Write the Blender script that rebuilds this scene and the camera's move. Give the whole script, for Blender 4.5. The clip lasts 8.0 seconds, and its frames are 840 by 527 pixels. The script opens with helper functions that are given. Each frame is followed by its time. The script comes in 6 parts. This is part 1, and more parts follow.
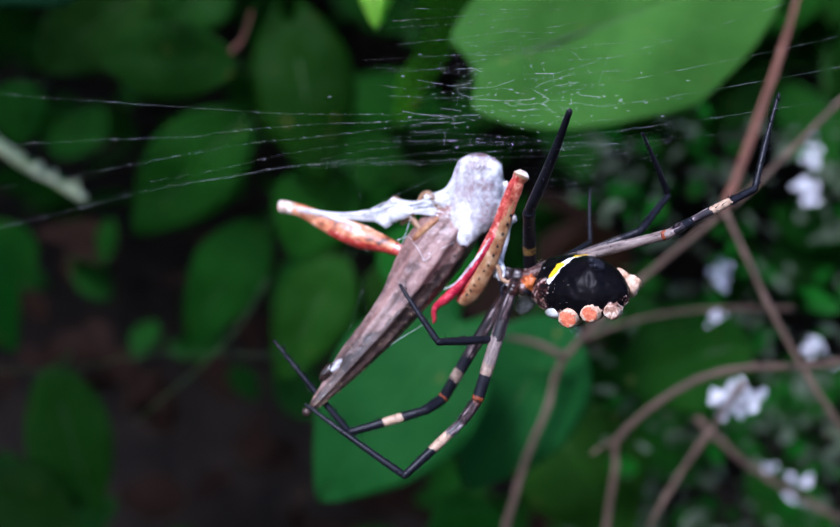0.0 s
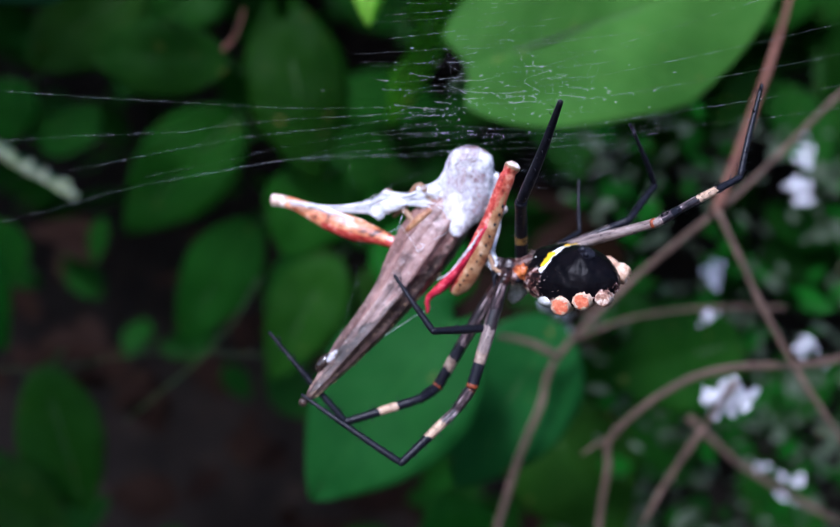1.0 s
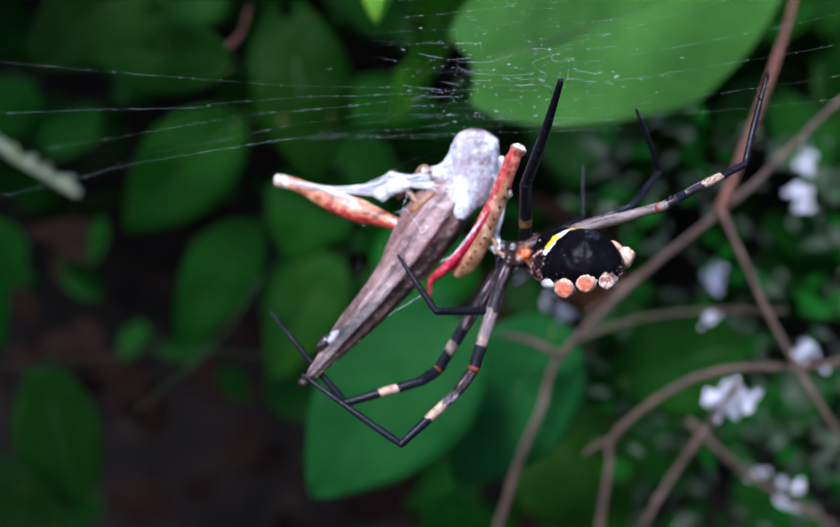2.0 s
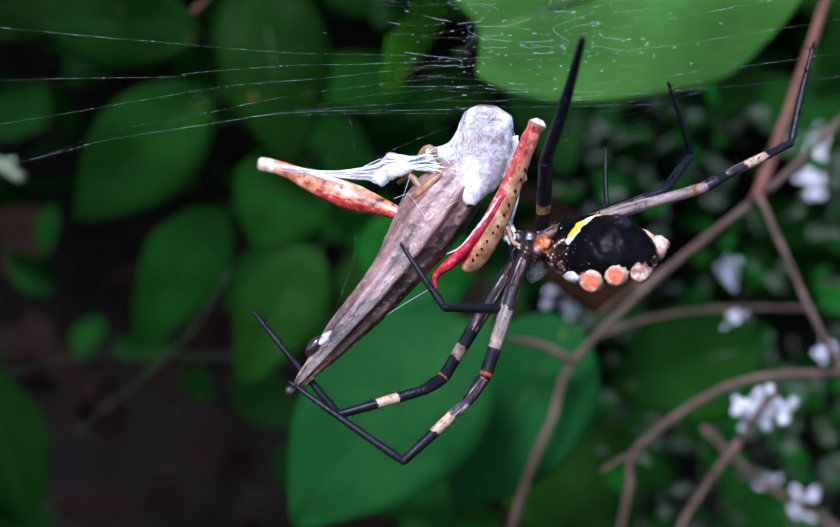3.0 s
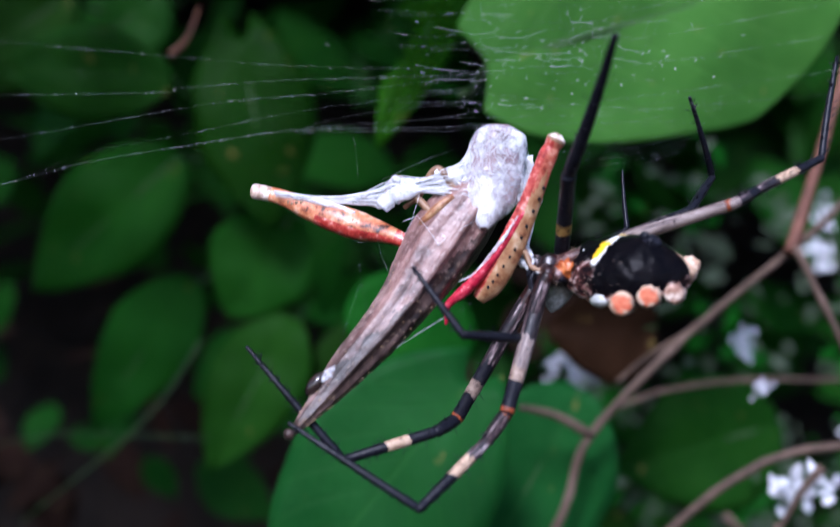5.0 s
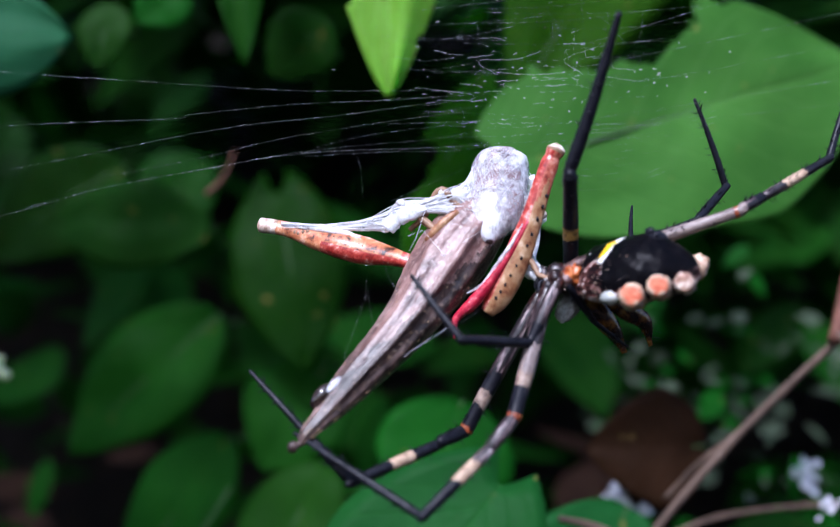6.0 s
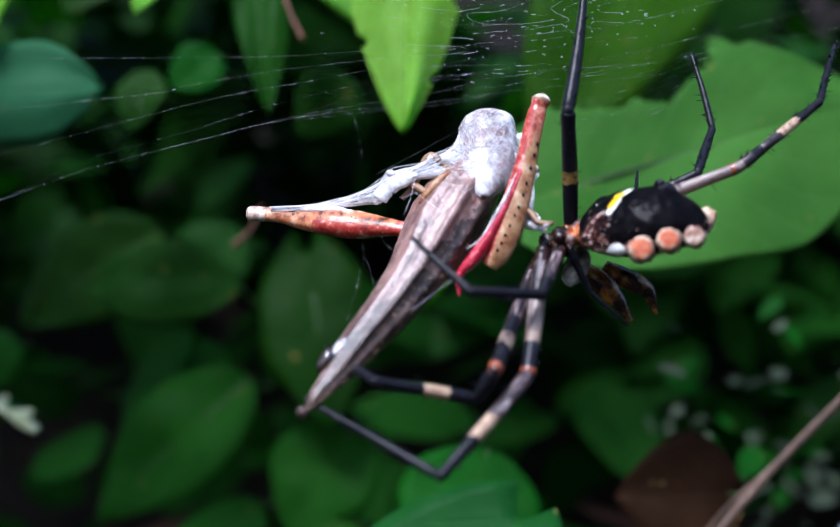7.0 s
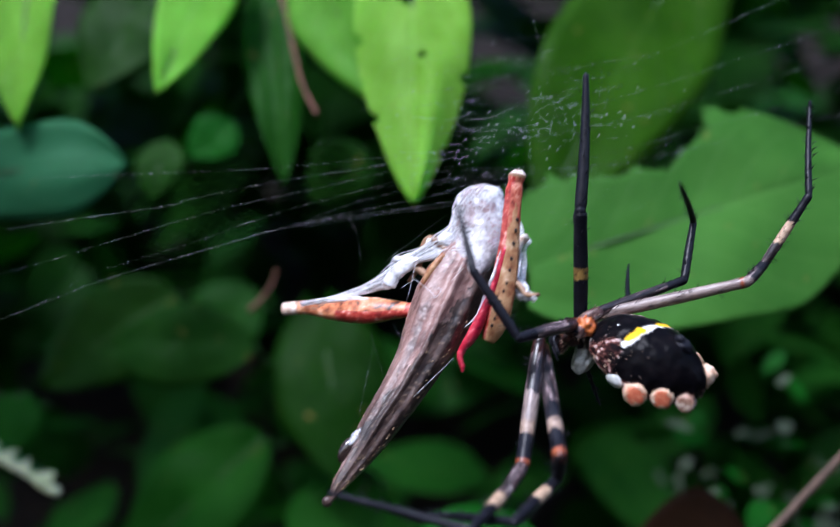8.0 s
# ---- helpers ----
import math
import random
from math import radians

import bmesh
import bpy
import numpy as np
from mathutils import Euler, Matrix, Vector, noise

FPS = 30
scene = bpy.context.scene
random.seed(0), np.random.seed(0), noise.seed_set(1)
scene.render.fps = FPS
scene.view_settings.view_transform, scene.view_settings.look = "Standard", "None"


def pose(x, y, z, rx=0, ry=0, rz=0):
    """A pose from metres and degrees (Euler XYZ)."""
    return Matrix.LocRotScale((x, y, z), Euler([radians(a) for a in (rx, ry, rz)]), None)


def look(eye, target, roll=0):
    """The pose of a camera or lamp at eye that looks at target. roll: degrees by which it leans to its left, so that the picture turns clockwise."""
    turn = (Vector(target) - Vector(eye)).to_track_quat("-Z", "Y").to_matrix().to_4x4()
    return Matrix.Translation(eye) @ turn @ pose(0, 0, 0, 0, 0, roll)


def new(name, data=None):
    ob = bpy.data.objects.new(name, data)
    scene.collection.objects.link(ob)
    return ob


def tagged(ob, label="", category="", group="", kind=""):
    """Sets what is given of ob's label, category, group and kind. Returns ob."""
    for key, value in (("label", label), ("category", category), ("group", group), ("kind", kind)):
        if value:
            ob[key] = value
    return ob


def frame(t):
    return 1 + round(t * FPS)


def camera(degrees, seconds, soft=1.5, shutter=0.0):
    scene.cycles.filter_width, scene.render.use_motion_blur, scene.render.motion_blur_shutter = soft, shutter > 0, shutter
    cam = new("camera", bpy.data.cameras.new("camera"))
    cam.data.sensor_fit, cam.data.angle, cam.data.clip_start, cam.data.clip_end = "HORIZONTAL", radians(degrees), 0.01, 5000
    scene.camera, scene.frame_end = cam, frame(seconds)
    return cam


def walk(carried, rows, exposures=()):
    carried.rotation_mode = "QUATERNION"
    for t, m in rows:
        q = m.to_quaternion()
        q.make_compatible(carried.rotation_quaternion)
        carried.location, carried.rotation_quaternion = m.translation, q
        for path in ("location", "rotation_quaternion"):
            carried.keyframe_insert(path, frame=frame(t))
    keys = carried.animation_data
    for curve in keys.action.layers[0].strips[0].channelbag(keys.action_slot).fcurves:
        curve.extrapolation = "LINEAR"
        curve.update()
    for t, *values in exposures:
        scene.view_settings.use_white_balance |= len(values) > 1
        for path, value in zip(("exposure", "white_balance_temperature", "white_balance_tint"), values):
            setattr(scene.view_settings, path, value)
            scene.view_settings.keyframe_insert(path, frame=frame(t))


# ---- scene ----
# Lengths below are in millimetres unless a name says otherwise; MM turns them into metres.
MM = 0.001
cam = camera(50.0, 8.0, soft=0.9, shutter=0.4)
cam.data.dof.use_dof = True
cam.data.dof.focus_distance = 0.1115
cam.data.dof.aperture_fstop = 12.0
cam.data.dof.aperture_blades = 7

CAMERA_ROWS = [
    (0, pose(0.01604, -0.04645, 0.29890, 90.22, 0.33, 4.55)),
    (0.5, pose(0.01508, -0.04691, 0.29719, 90.69, -0.08, 4.30)),
    (1, pose(0.01619, -0.04592, 0.29870, 90.18, 0.24, 4.13)),
    (1.5, pose(0.01506, -0.04633, 0.29699, 90.92, -0.27, 4.02)),
    (2.8, pose(0.00919, -0.03813, 0.29474, 90.56, -0.31, 2.97)),
    (3, pose(0.00435, -0.01933, 0.29696, 90.19, -0.26, 1.24)),
    (3.5, pose(-0.00012, 0.00151, 0.30208, 89.50, 0.39, -0.55)),
    (4, pose(-0.00260, -0.00064, 0.30491, 88.63, 0.64, -0.38)),
    (4.5, pose(0.00002, 0.00000, 0.30000, 90.00, -0.00, -0.00)),
    (5, pose(-0.00202, 0.00185, 0.28877, 96.61, -0.44, -0.79)),
    (5.2, pose(-0.00124, 0.00093, 0.28462, 101.45, 0.80, -0.67)),
    (6.3, pose(0.00390, 0.01171, 0.26398, 111.53, 0.21, 3.49)),
    (6.5, pose(0.00337, 0.01075, 0.26320, 112.18, 0.48, 3.57)),
    (7, pose(0.00860, 0.01513, 0.25661, 116.98, -0.18, 5.98)),
    (7.2, pose(0.01076, 0.01511, 0.24903, 119.33, -1.54, 6.52)),
    (7.3, pose(0.00539, 0.01156, 0.25186, 118.38, 0.12, 6.05)),
    (7.5, pose(0.01258, 0.01588, 0.25350, 120.13, -0.58, 8.62)),
    (7.7, pose(0.00736, 0.01406, 0.25086, 120.48, 0.63, 8.00)),
    (8, pose(0.00868, 0.00712, 0.25623, 120.04, 0.28, 6.75)),
]
walk(cam, CAMERA_ROWS, ((0, 0.56, 5460, 22), (5.2, 0.5, 5460, 22), (6.3, 0.66, 5560, 19), (7.0, 0.64, 5600, 17), (8.0, 0.66, 5620, 17)))

# ---- world and light ----
world = bpy.data.worlds.new("sky")
scene.world = world
world.use_nodes = True
wn = world.node_tree.nodes
sky = wn.new("ShaderNodeTexSky")
sky.sky_type = "NISHITA"
sky.sun_disc = False
sky.sun_elevation = radians(39)
sky.sun_rotation = radians(205)
world.node_tree.links.new(sky.outputs[0], wn["Background"].inputs[0])
wn["Background"].inputs[1].default_value = 0.16
sun = new("sun", bpy.data.lights.new("sun", "SUN"))
sun.data.energy = 3.4
sun.data.angle = radians(15)
sun.data.color = (1.0, 0.985, 0.97)
sun.matrix_world = look((-0.4, -1.25, 1.45), (0, 0.1, 0.3))


# ---- materials ----
def node_mat(name):
    m = bpy.data.materials.new(name)
    m.use_nodes = True
    return m, m.node_tree.nodes, m.node_tree.links, m.node_tree.nodes["Principled BSDF"]


def ramp(nodes, links, fac, stops):
    r = nodes.new("ShaderNodeValToRGB")
    while len(r.color_ramp.elements) < len(stops):
        r.color_ramp.elements.new(0.5)
    for e, (p, c) in zip(r.color_ramp.elements, stops):
        e.position, e.color = p, (*c, 1)
    links.new(fac, r.inputs[0])
    return r.outputs[0]


def noise_tex(nodes, links, scale, detail=5, rough=0.6, stretch=None, kind="Object"):
    tc = nodes.new("ShaderNodeTexCoord")
    n = nodes.new("ShaderNodeTexNoise")
    n.inputs["Scale"].default_value = scale
    n.inputs["Detail"].default_value = detail
    n.inputs["Roughness"].default_value = rough
    if stretch:
        mp = nodes.new("ShaderNodeMapping")
        mp.inputs["Scale"].default_value = stretch
        links.new(tc.outputs[kind], mp.inputs[0])
        links.new(mp.outputs[0], n.inputs["Vector"])
    else:
        links.new(tc.outputs[kind], n.inputs["Vector"])
    return n.outputs["Fac"]


def surface(name, stops, scale, rough=0.5, bump=0.3, bump_scale=None, spec=0.5, sss=0.0, stretch=None, coat=0.0, depth=0.00008):
    """A procedural surface: a colour ramp over noise, with finer bump."""
    m, n, l, b = node_mat(name)
    l.new(ramp(n, l, noise_tex(n, l, scale, 6, 0.65, stretch), stops), b.inputs["Base Color"])
    b.inputs["Roughness"].default_value = rough
    b.inputs["Specular IOR Level"].default_value = spec
    b.inputs["Coat Weight"].default_value = coat
    b.inputs["Coat Roughness"].default_value = 0.2
    if sss:
        b.inputs["Subsurface Weight"].default_value = sss
        b.inputs["Subsurface Radius"].default_value = (0.0008, 0.0005, 0.0004)
        b.inputs["Subsurface Scale"].default_value = 1.0
    if bump:
        bp = n.new("ShaderNodeBump")
        bp.inputs["Strength"].default_value = bump
        bp.inputs["Distance"].default_value = depth
        l.new(noise_tex(n, l, bump_scale or scale * 4, 4, 0.6, stretch), bp.inputs["Height"])
        l.new(bp.outputs[0], b.inputs["Normal"])
    return m


BLACK = surface("black_cuticle", [(0.3, (0.005, 0.005, 0.008)), (0.62, (0.014, 0.014, 0.02)), (0.75, (0.05, 0.045, 0.05))], 700, 0.34, 0.6, 1600, 0.16)
CREAM = surface("cream_band", [(0.3, (0.2, 0.11, 0.07)), (0.46, (0.44, 0.29, 0.19)), (0.7, (0.62, 0.45, 0.32))], 1500, 0.5, 0.3)
TANBAND = surface("dull_tan_band", [(0.32, (0.07, 0.045, 0.04)), (0.46, (0.24, 0.16, 0.12)), (0.66, (0.44, 0.32, 0.25))], 1100, 0.5, 0.3)
YELLOWBAND = surface("ochre_band", [(0.36, (0.05, 0.03, 0.012)), (0.5, (0.3, 0.17, 0.04)), (0.7, (0.5, 0.32, 0.1))], 1500, 0.5, 0.3)
ORANGE = surface("orange_joint", [(0.38, (0.03, 0.008, 0.005)), (0.5, (0.24, 0.045, 0.014)), (0.68, (0.46, 0.13, 0.04))], 1200, 0.35, 0.3, coat=0.3)
COXA = surface("orange_brown_leg_base", [(0.34, (0.04, 0.012, 0.008)), (0.44, (0.28, 0.05, 0.012)), (0.58, (0.54, 0.15, 0.03)), (0.76, (0.66, 0.36, 0.2))], 420, 0.35, 0.5, 2000)
GREYLEG = surface("grey_brown_leg", [(0.34, (0.09, 0.062, 0.058)), (0.46, (0.21, 0.155, 0.14)), (0.6, (0.33, 0.26, 0.235)), (0.74, (0.52, 0.45, 0.42))], 900, 0.42, 0.3, 2500, stretch=(3, 3, 0.5))
DARKLEG = surface("dark_striped_leg", [(0.42, (0.01, 0.008, 0.01)), (0.53, (0.034, 0.022, 0.025)), (0.6, (0.18, 0.12, 0.125)), (0.69, (0.52, 0.44, 0.43))], 800, 0.38, 0.3, 2500, stretch=(3, 3, 0.35))
LOBE = surface("orange_tubercle", [(0.3, (0.55, 0.09, 0.04)), (0.55, (0.7, 0.2, 0.1)), (0.75, (0.8, 0.42, 0.28))], 1500, 0.45, 0.4, sss=0.2)
LOBEDARK = surface("mottled_tubercle", [(0.36, (0.06, 0.025, 0.02)), (0.48, (0.42, 0.22, 0.15)), (0.6, (0.85, 0.74, 0.62))], 900, 0.45, 0.6)
LOBERIM = surface("cream_tubercle_rim", [(0.34, (0.42, 0.22, 0.14)), (0.48, (0.62, 0.4, 0.27)), (0.7, (0.8, 0.64, 0.5))], 1500, 0.45, 0.4, sss=0.2)
COXADARK = surface("dark_maroon_leg_base", [(0.4, (0.008, 0.004, 0.004)), (0.55, (0.03, 0.009, 0.008)), (0.66, (0.1, 0.03, 0.02)), (0.74, (0.5, 0.42, 0.38))], 520, 0.3, 0.5, 2000)
CARAPACE = surface("silvery_carapace", [(0.36, (0.12, 0.12, 0.1)), (0.5, (0.32, 0.33, 0.3)), (0.66, (0.6, 0.6, 0.59))], 620, 0.42, 0.6, 2600)
AMBER = surface("dark_amber_cuticle", [(0.4, (0.012, 0.005, 0.003)), (0.48, (0.07, 0.025, 0.007)), (0.56, (0.26, 0.11, 0.018)), (0.68, (0.5, 0.26, 0.05))], 480, 0.22, 0.3, 2000, coat=0.4)
SILVER = surface("silvery_hair", [(0.42, (0.05, 0.018, 0.014)), (0.54, (0.16, 0.08, 0.07)), (0.66, (0.6, 0.5, 0.48))], 900, 0.5, 0.8, 3000)
def hopper_material(name, dark, mid, light, fleck, gloss):
    """Grained cuticle: streaks along the body, pits and pale flecks."""
    m, n, l, b = node_mat(name)
    tc = n.new("ShaderNodeTexCoord")
    turn = n.new("ShaderNodeMapping")
    turn.inputs["Rotation"].default_value = (0, radians(51.5), 0)
    l.new(tc.outputs["Object"], turn.inputs[0])
    long = n.new("ShaderNodeMapping")
    long.inputs["Scale"].default_value = (0.26, 1, 1)
    l.new(turn.outputs[0], long.inputs[0])

    def tex(scale, vec, detail=5):
        k = n.new("ShaderNodeTexNoise")
        k.inputs["Scale"].default_value, k.inputs["Detail"].default_value, k.inputs["Roughness"].default_value = scale, detail, 0.65
        l.new(vec, k.inputs["Vector"])
        return k.outputs["Fac"]
    streak = tex(760, long.outputs[0])
    patch = tex(260, turn.outputs[0])
    grain = tex(2100, turn.outputs[0], 3)
    sum_ = n.new("ShaderNodeMath")
    sum_.operation = "ADD"
    l.new(streak, sum_.inputs[0])
    l.new(patch, sum_.inputs[1])
    half = n.new("ShaderNodeMath")
    half.operation = "MULTIPLY"
    half.inputs[1].default_value = 0.5
    l.new(sum_.outputs[0], half.inputs[0])
    base = ramp(n, l, half.outputs[0], [(0.4, dark), (0.5, mid), (0.6, light)])
    mx = n.new("ShaderNodeMixRGB")
    l.new(ramp(n, l, grain, [(0.57, (0, 0, 0)), (0.7, (0.45, 0.45, 0.45))]), mx.inputs[0])
    l.new(base, mx.inputs[1])
    mx.inputs[2].default_value = (*fleck, 1)
    l.new(mx.outputs[0], b.inputs["Base Color"])
    b.inputs["Roughness"].default_value = gloss
    b.inputs["Specular IOR Level"].default_value = 0.5
    b.inputs["Coat Weight"].default_value = 0.08
    b.inputs["Coat Roughness"].default_value = 0.3
    bp = n.new("ShaderNodeBump")
    bp.inputs["Strength"].default_value = 0.3
    bp.inputs["Distance"].default_value = 0.0003
    l.new(half.outputs[0], bp.inputs["Height"])
    bp2 = n.new("ShaderNodeBump")
    bp2.inputs["Strength"].default_value = 0.6
    bp2.inputs["Distance"].default_value = 0.0002
    l.new(grain, bp2.inputs["Height"])
    l.new(bp.outputs[0], bp2.inputs["Normal"])
    l.new(bp2.outputs[0], b.inputs["Normal"])
    return m


HOPPER = hopper_material("brown_hopper_cuticle", (0.07, 0.039, 0.034), (0.182, 0.11, 0.097), (0.315, 0.205, 0.18), (0.56, 0.44, 0.38), 0.32)
# colour of the dark side stripe and head, deepened by painted shading
HOPPERSIDE = hopper_material("dark_shaded_hopper_side", (0.012, 0.007, 0.007), (0.045, 0.026, 0.022), (0.11, 0.066, 0.055), (0.38, 0.27, 0.19), 0.33)
HOPPERWING = hopper_material("pinkish_brown_wing_case", (0.095, 0.046, 0.04), (0.236, 0.128, 0.11), (0.365, 0.22, 0.19), (0.58, 0.46, 0.42), 0.3)
RIDGE = surface("pale_ridge", [(0.3, (0.3, 0.19, 0.12)), (0.7, (0.55, 0.38, 0.2))], 900, 0.45, 0.7)
FEMUR_B = surface("brownish_red_femur", [(0.34, (0.16, 0.02, 0.014)), (0.46, (0.4, 0.07, 0.04)), (0.58, (0.55, 0.19, 0.12)), (0.7, (0.76, 0.5, 0.43))], 1000, 0.36, 0.6, 1800, sss=0.1)
FEMUR_O = surface("orange_femur", [(0.36, (0.05, 0.018, 0.012)), (0.43, (0.42, 0.115, 0.045)), (0.54, (0.65, 0.26, 0.12)), (0.66, (0.82, 0.57, 0.44))], 520, 0.35, 0.4, 1800, sss=0.15)
FEMUR_R = surface("red_femur", [(0.32, (0.14, 0.008, 0.008)), (0.46, (0.4, 0.03, 0.022)), (0.57, (0.56, 0.1, 0.07)), (0.67, (0.8, 0.46, 0.4))], 1100, 0.32, 0.7, 1800, sss=0.15, coat=0.3)
TIBIA_R = surface("crimson_shin", [(0.32, (0.16, 0.004, 0.014)), (0.48, (0.46, 0.012, 0.04)), (0.6, (0.62, 0.06, 0.09)), (0.7, (0.85, 0.6, 0.6))], 1100, 0.3, 0.8, 2200, sss=0.1)
FEMUR_Y = surface("tan_femur", [(0.34, (0.17, 0.05, 0.022)), (0.45, (0.34, 0.15, 0.066)), (0.58, (0.5, 0.29, 0.15)), (0.7, (0.72, 0.56, 0.42))], 560, 0.4, 0.6, 1800, sss=0.15)
FEMUR_TIP = surface("pale_femur_tip", [(0.34, (0.3, 0.16, 0.1)), (0.48, (0.62, 0.46, 0.36)), (0.64, (0.86, 0.78, 0.72))], 900, 0.4, 0.5, 2200)
HINDBODY = surface("mottled_hind_body", [(0.38, (0.09, 0.04, 0.042)), (0.48, (0.28, 0.16, 0.165)), (0.6, (0.48, 0.38, 0.43))], 260, 0.35, 0.4, 1500)
LEGBROWN = surface("brown_small_leg", [(0.3, (0.12, 0.06, 0.035)), (0.7, (0.38, 0.22, 0.12))], 700, 0.45, 0.5)
EYE = surface("dark_eye", [(0.3, (0.01, 0.007, 0.006)), (0.7, (0.05, 0.03, 0.025))], 900, 0.15, 0.1, coat=0.6)
SILK = surface("white_silk", [(0.3, (0.74, 0.74, 0.78)), (0.7, (0.92, 0.92, 0.94))], 900, 0.38, 0.3)


def silk_wrap_material(name, thin, mid, full):
    """Taut film of silk: glossy white, thinner in places so that what lies beneath shows."""
    m, n, l, b = node_mat(name)
    a = noise_tex(n, l, 500, 6, 0.7)
    l.new(ramp(n, l, a, [(0.3, (0.78, 0.74, 0.78)), (0.45, (0.9, 0.9, 0.94)), (0.8, (0.95, 0.95, 0.98))]), b.inputs["Base Color"])
    b.inputs["Roughness"].default_value = 0.16
    b.inputs["Specular IOR Level"].default_value = 0.8
    fib = n.new("ShaderNodeMath")
    fib.operation = "ADD"
    l.new(noise_tex(n, l, 900, 4, 0.7, (1, 1, 0.15)), fib.inputs[0])
    l.new(noise_tex(n, l, 900, 4, 0.7, (0.15, 1, 1)), fib.inputs[1])
    bp = n.new("ShaderNodeBump")
    bp.inputs["Strength"].default_value = 0.25
    bp.inputs["Distance"].default_value = 0.00012
    l.new(fib.outputs[0], bp.inputs["Height"])
    l.new(bp.outputs[0], b.inputs["Normal"])
    tr = n.new("ShaderNodeBsdfTransparent")
    mx = n.new("ShaderNodeMixShader")
    thick = n.new("ShaderNodeMath")
    thick.operation = "MULTIPLY"
    wide = n.new("ShaderNodeMath")
    wide.operation = "MULTIPLY_ADD"
    l.new(fib.outputs[0], wide.inputs[0])
    wide.inputs[1].default_value, wide.inputs[2].default_value = 0.35, 0.65
    l.new(noise_tex(n, l, 300, 5, 0.65), thick.inputs[0])
    l.new(wide.outputs[0], thick.inputs[1])
    l.new(ramp(n, l, thick.outputs[0], [(0.38, (thin,) * 3), (0.5, (mid,) * 3), (0.6, (full,) * 3)]), mx.inputs[0])
    l.new(tr.outputs[0], mx.inputs[1])
    l.new(b.outputs[0], mx.inputs[2])
    l.new(mx.outputs[0], n["Material Output"].inputs[0])
    return m


WRAP = silk_wrap_material("matted_silk_wrap", 0.25, 0.6, 0.96)
FILM = silk_wrap_material("thin_silk_film", 0.1, 0.4, 0.86)


def thread_material():
    m, n, l, b = node_mat("web_thread")
    b.inputs["Base Color"].default_value = (0.93, 0.94, 0.97, 1)
    b.inputs["Roughness"].default_value = 0.25
    b.inputs["Specular IOR Level"].default_value = 0.8
    tr = n.new("ShaderNodeBsdfTransparent")
    mx = n.new("ShaderNodeMixShader")
    l.new(ramp(n, l, noise_tex(n, l, 620, 4, 0.7), [(0.42, (0.05, 0.05, 0.05)), (0.55, (0.2, 0.2, 0.2)), (0.66, (1, 1, 1))]), mx.inputs[0])
    l.new(tr.outputs[0], mx.inputs[1])
    l.new(b.outputs[0], mx.inputs[2])
    l.new(mx.outputs[0], n["Material Output"].inputs[0])
    return m


THREAD = thread_material()


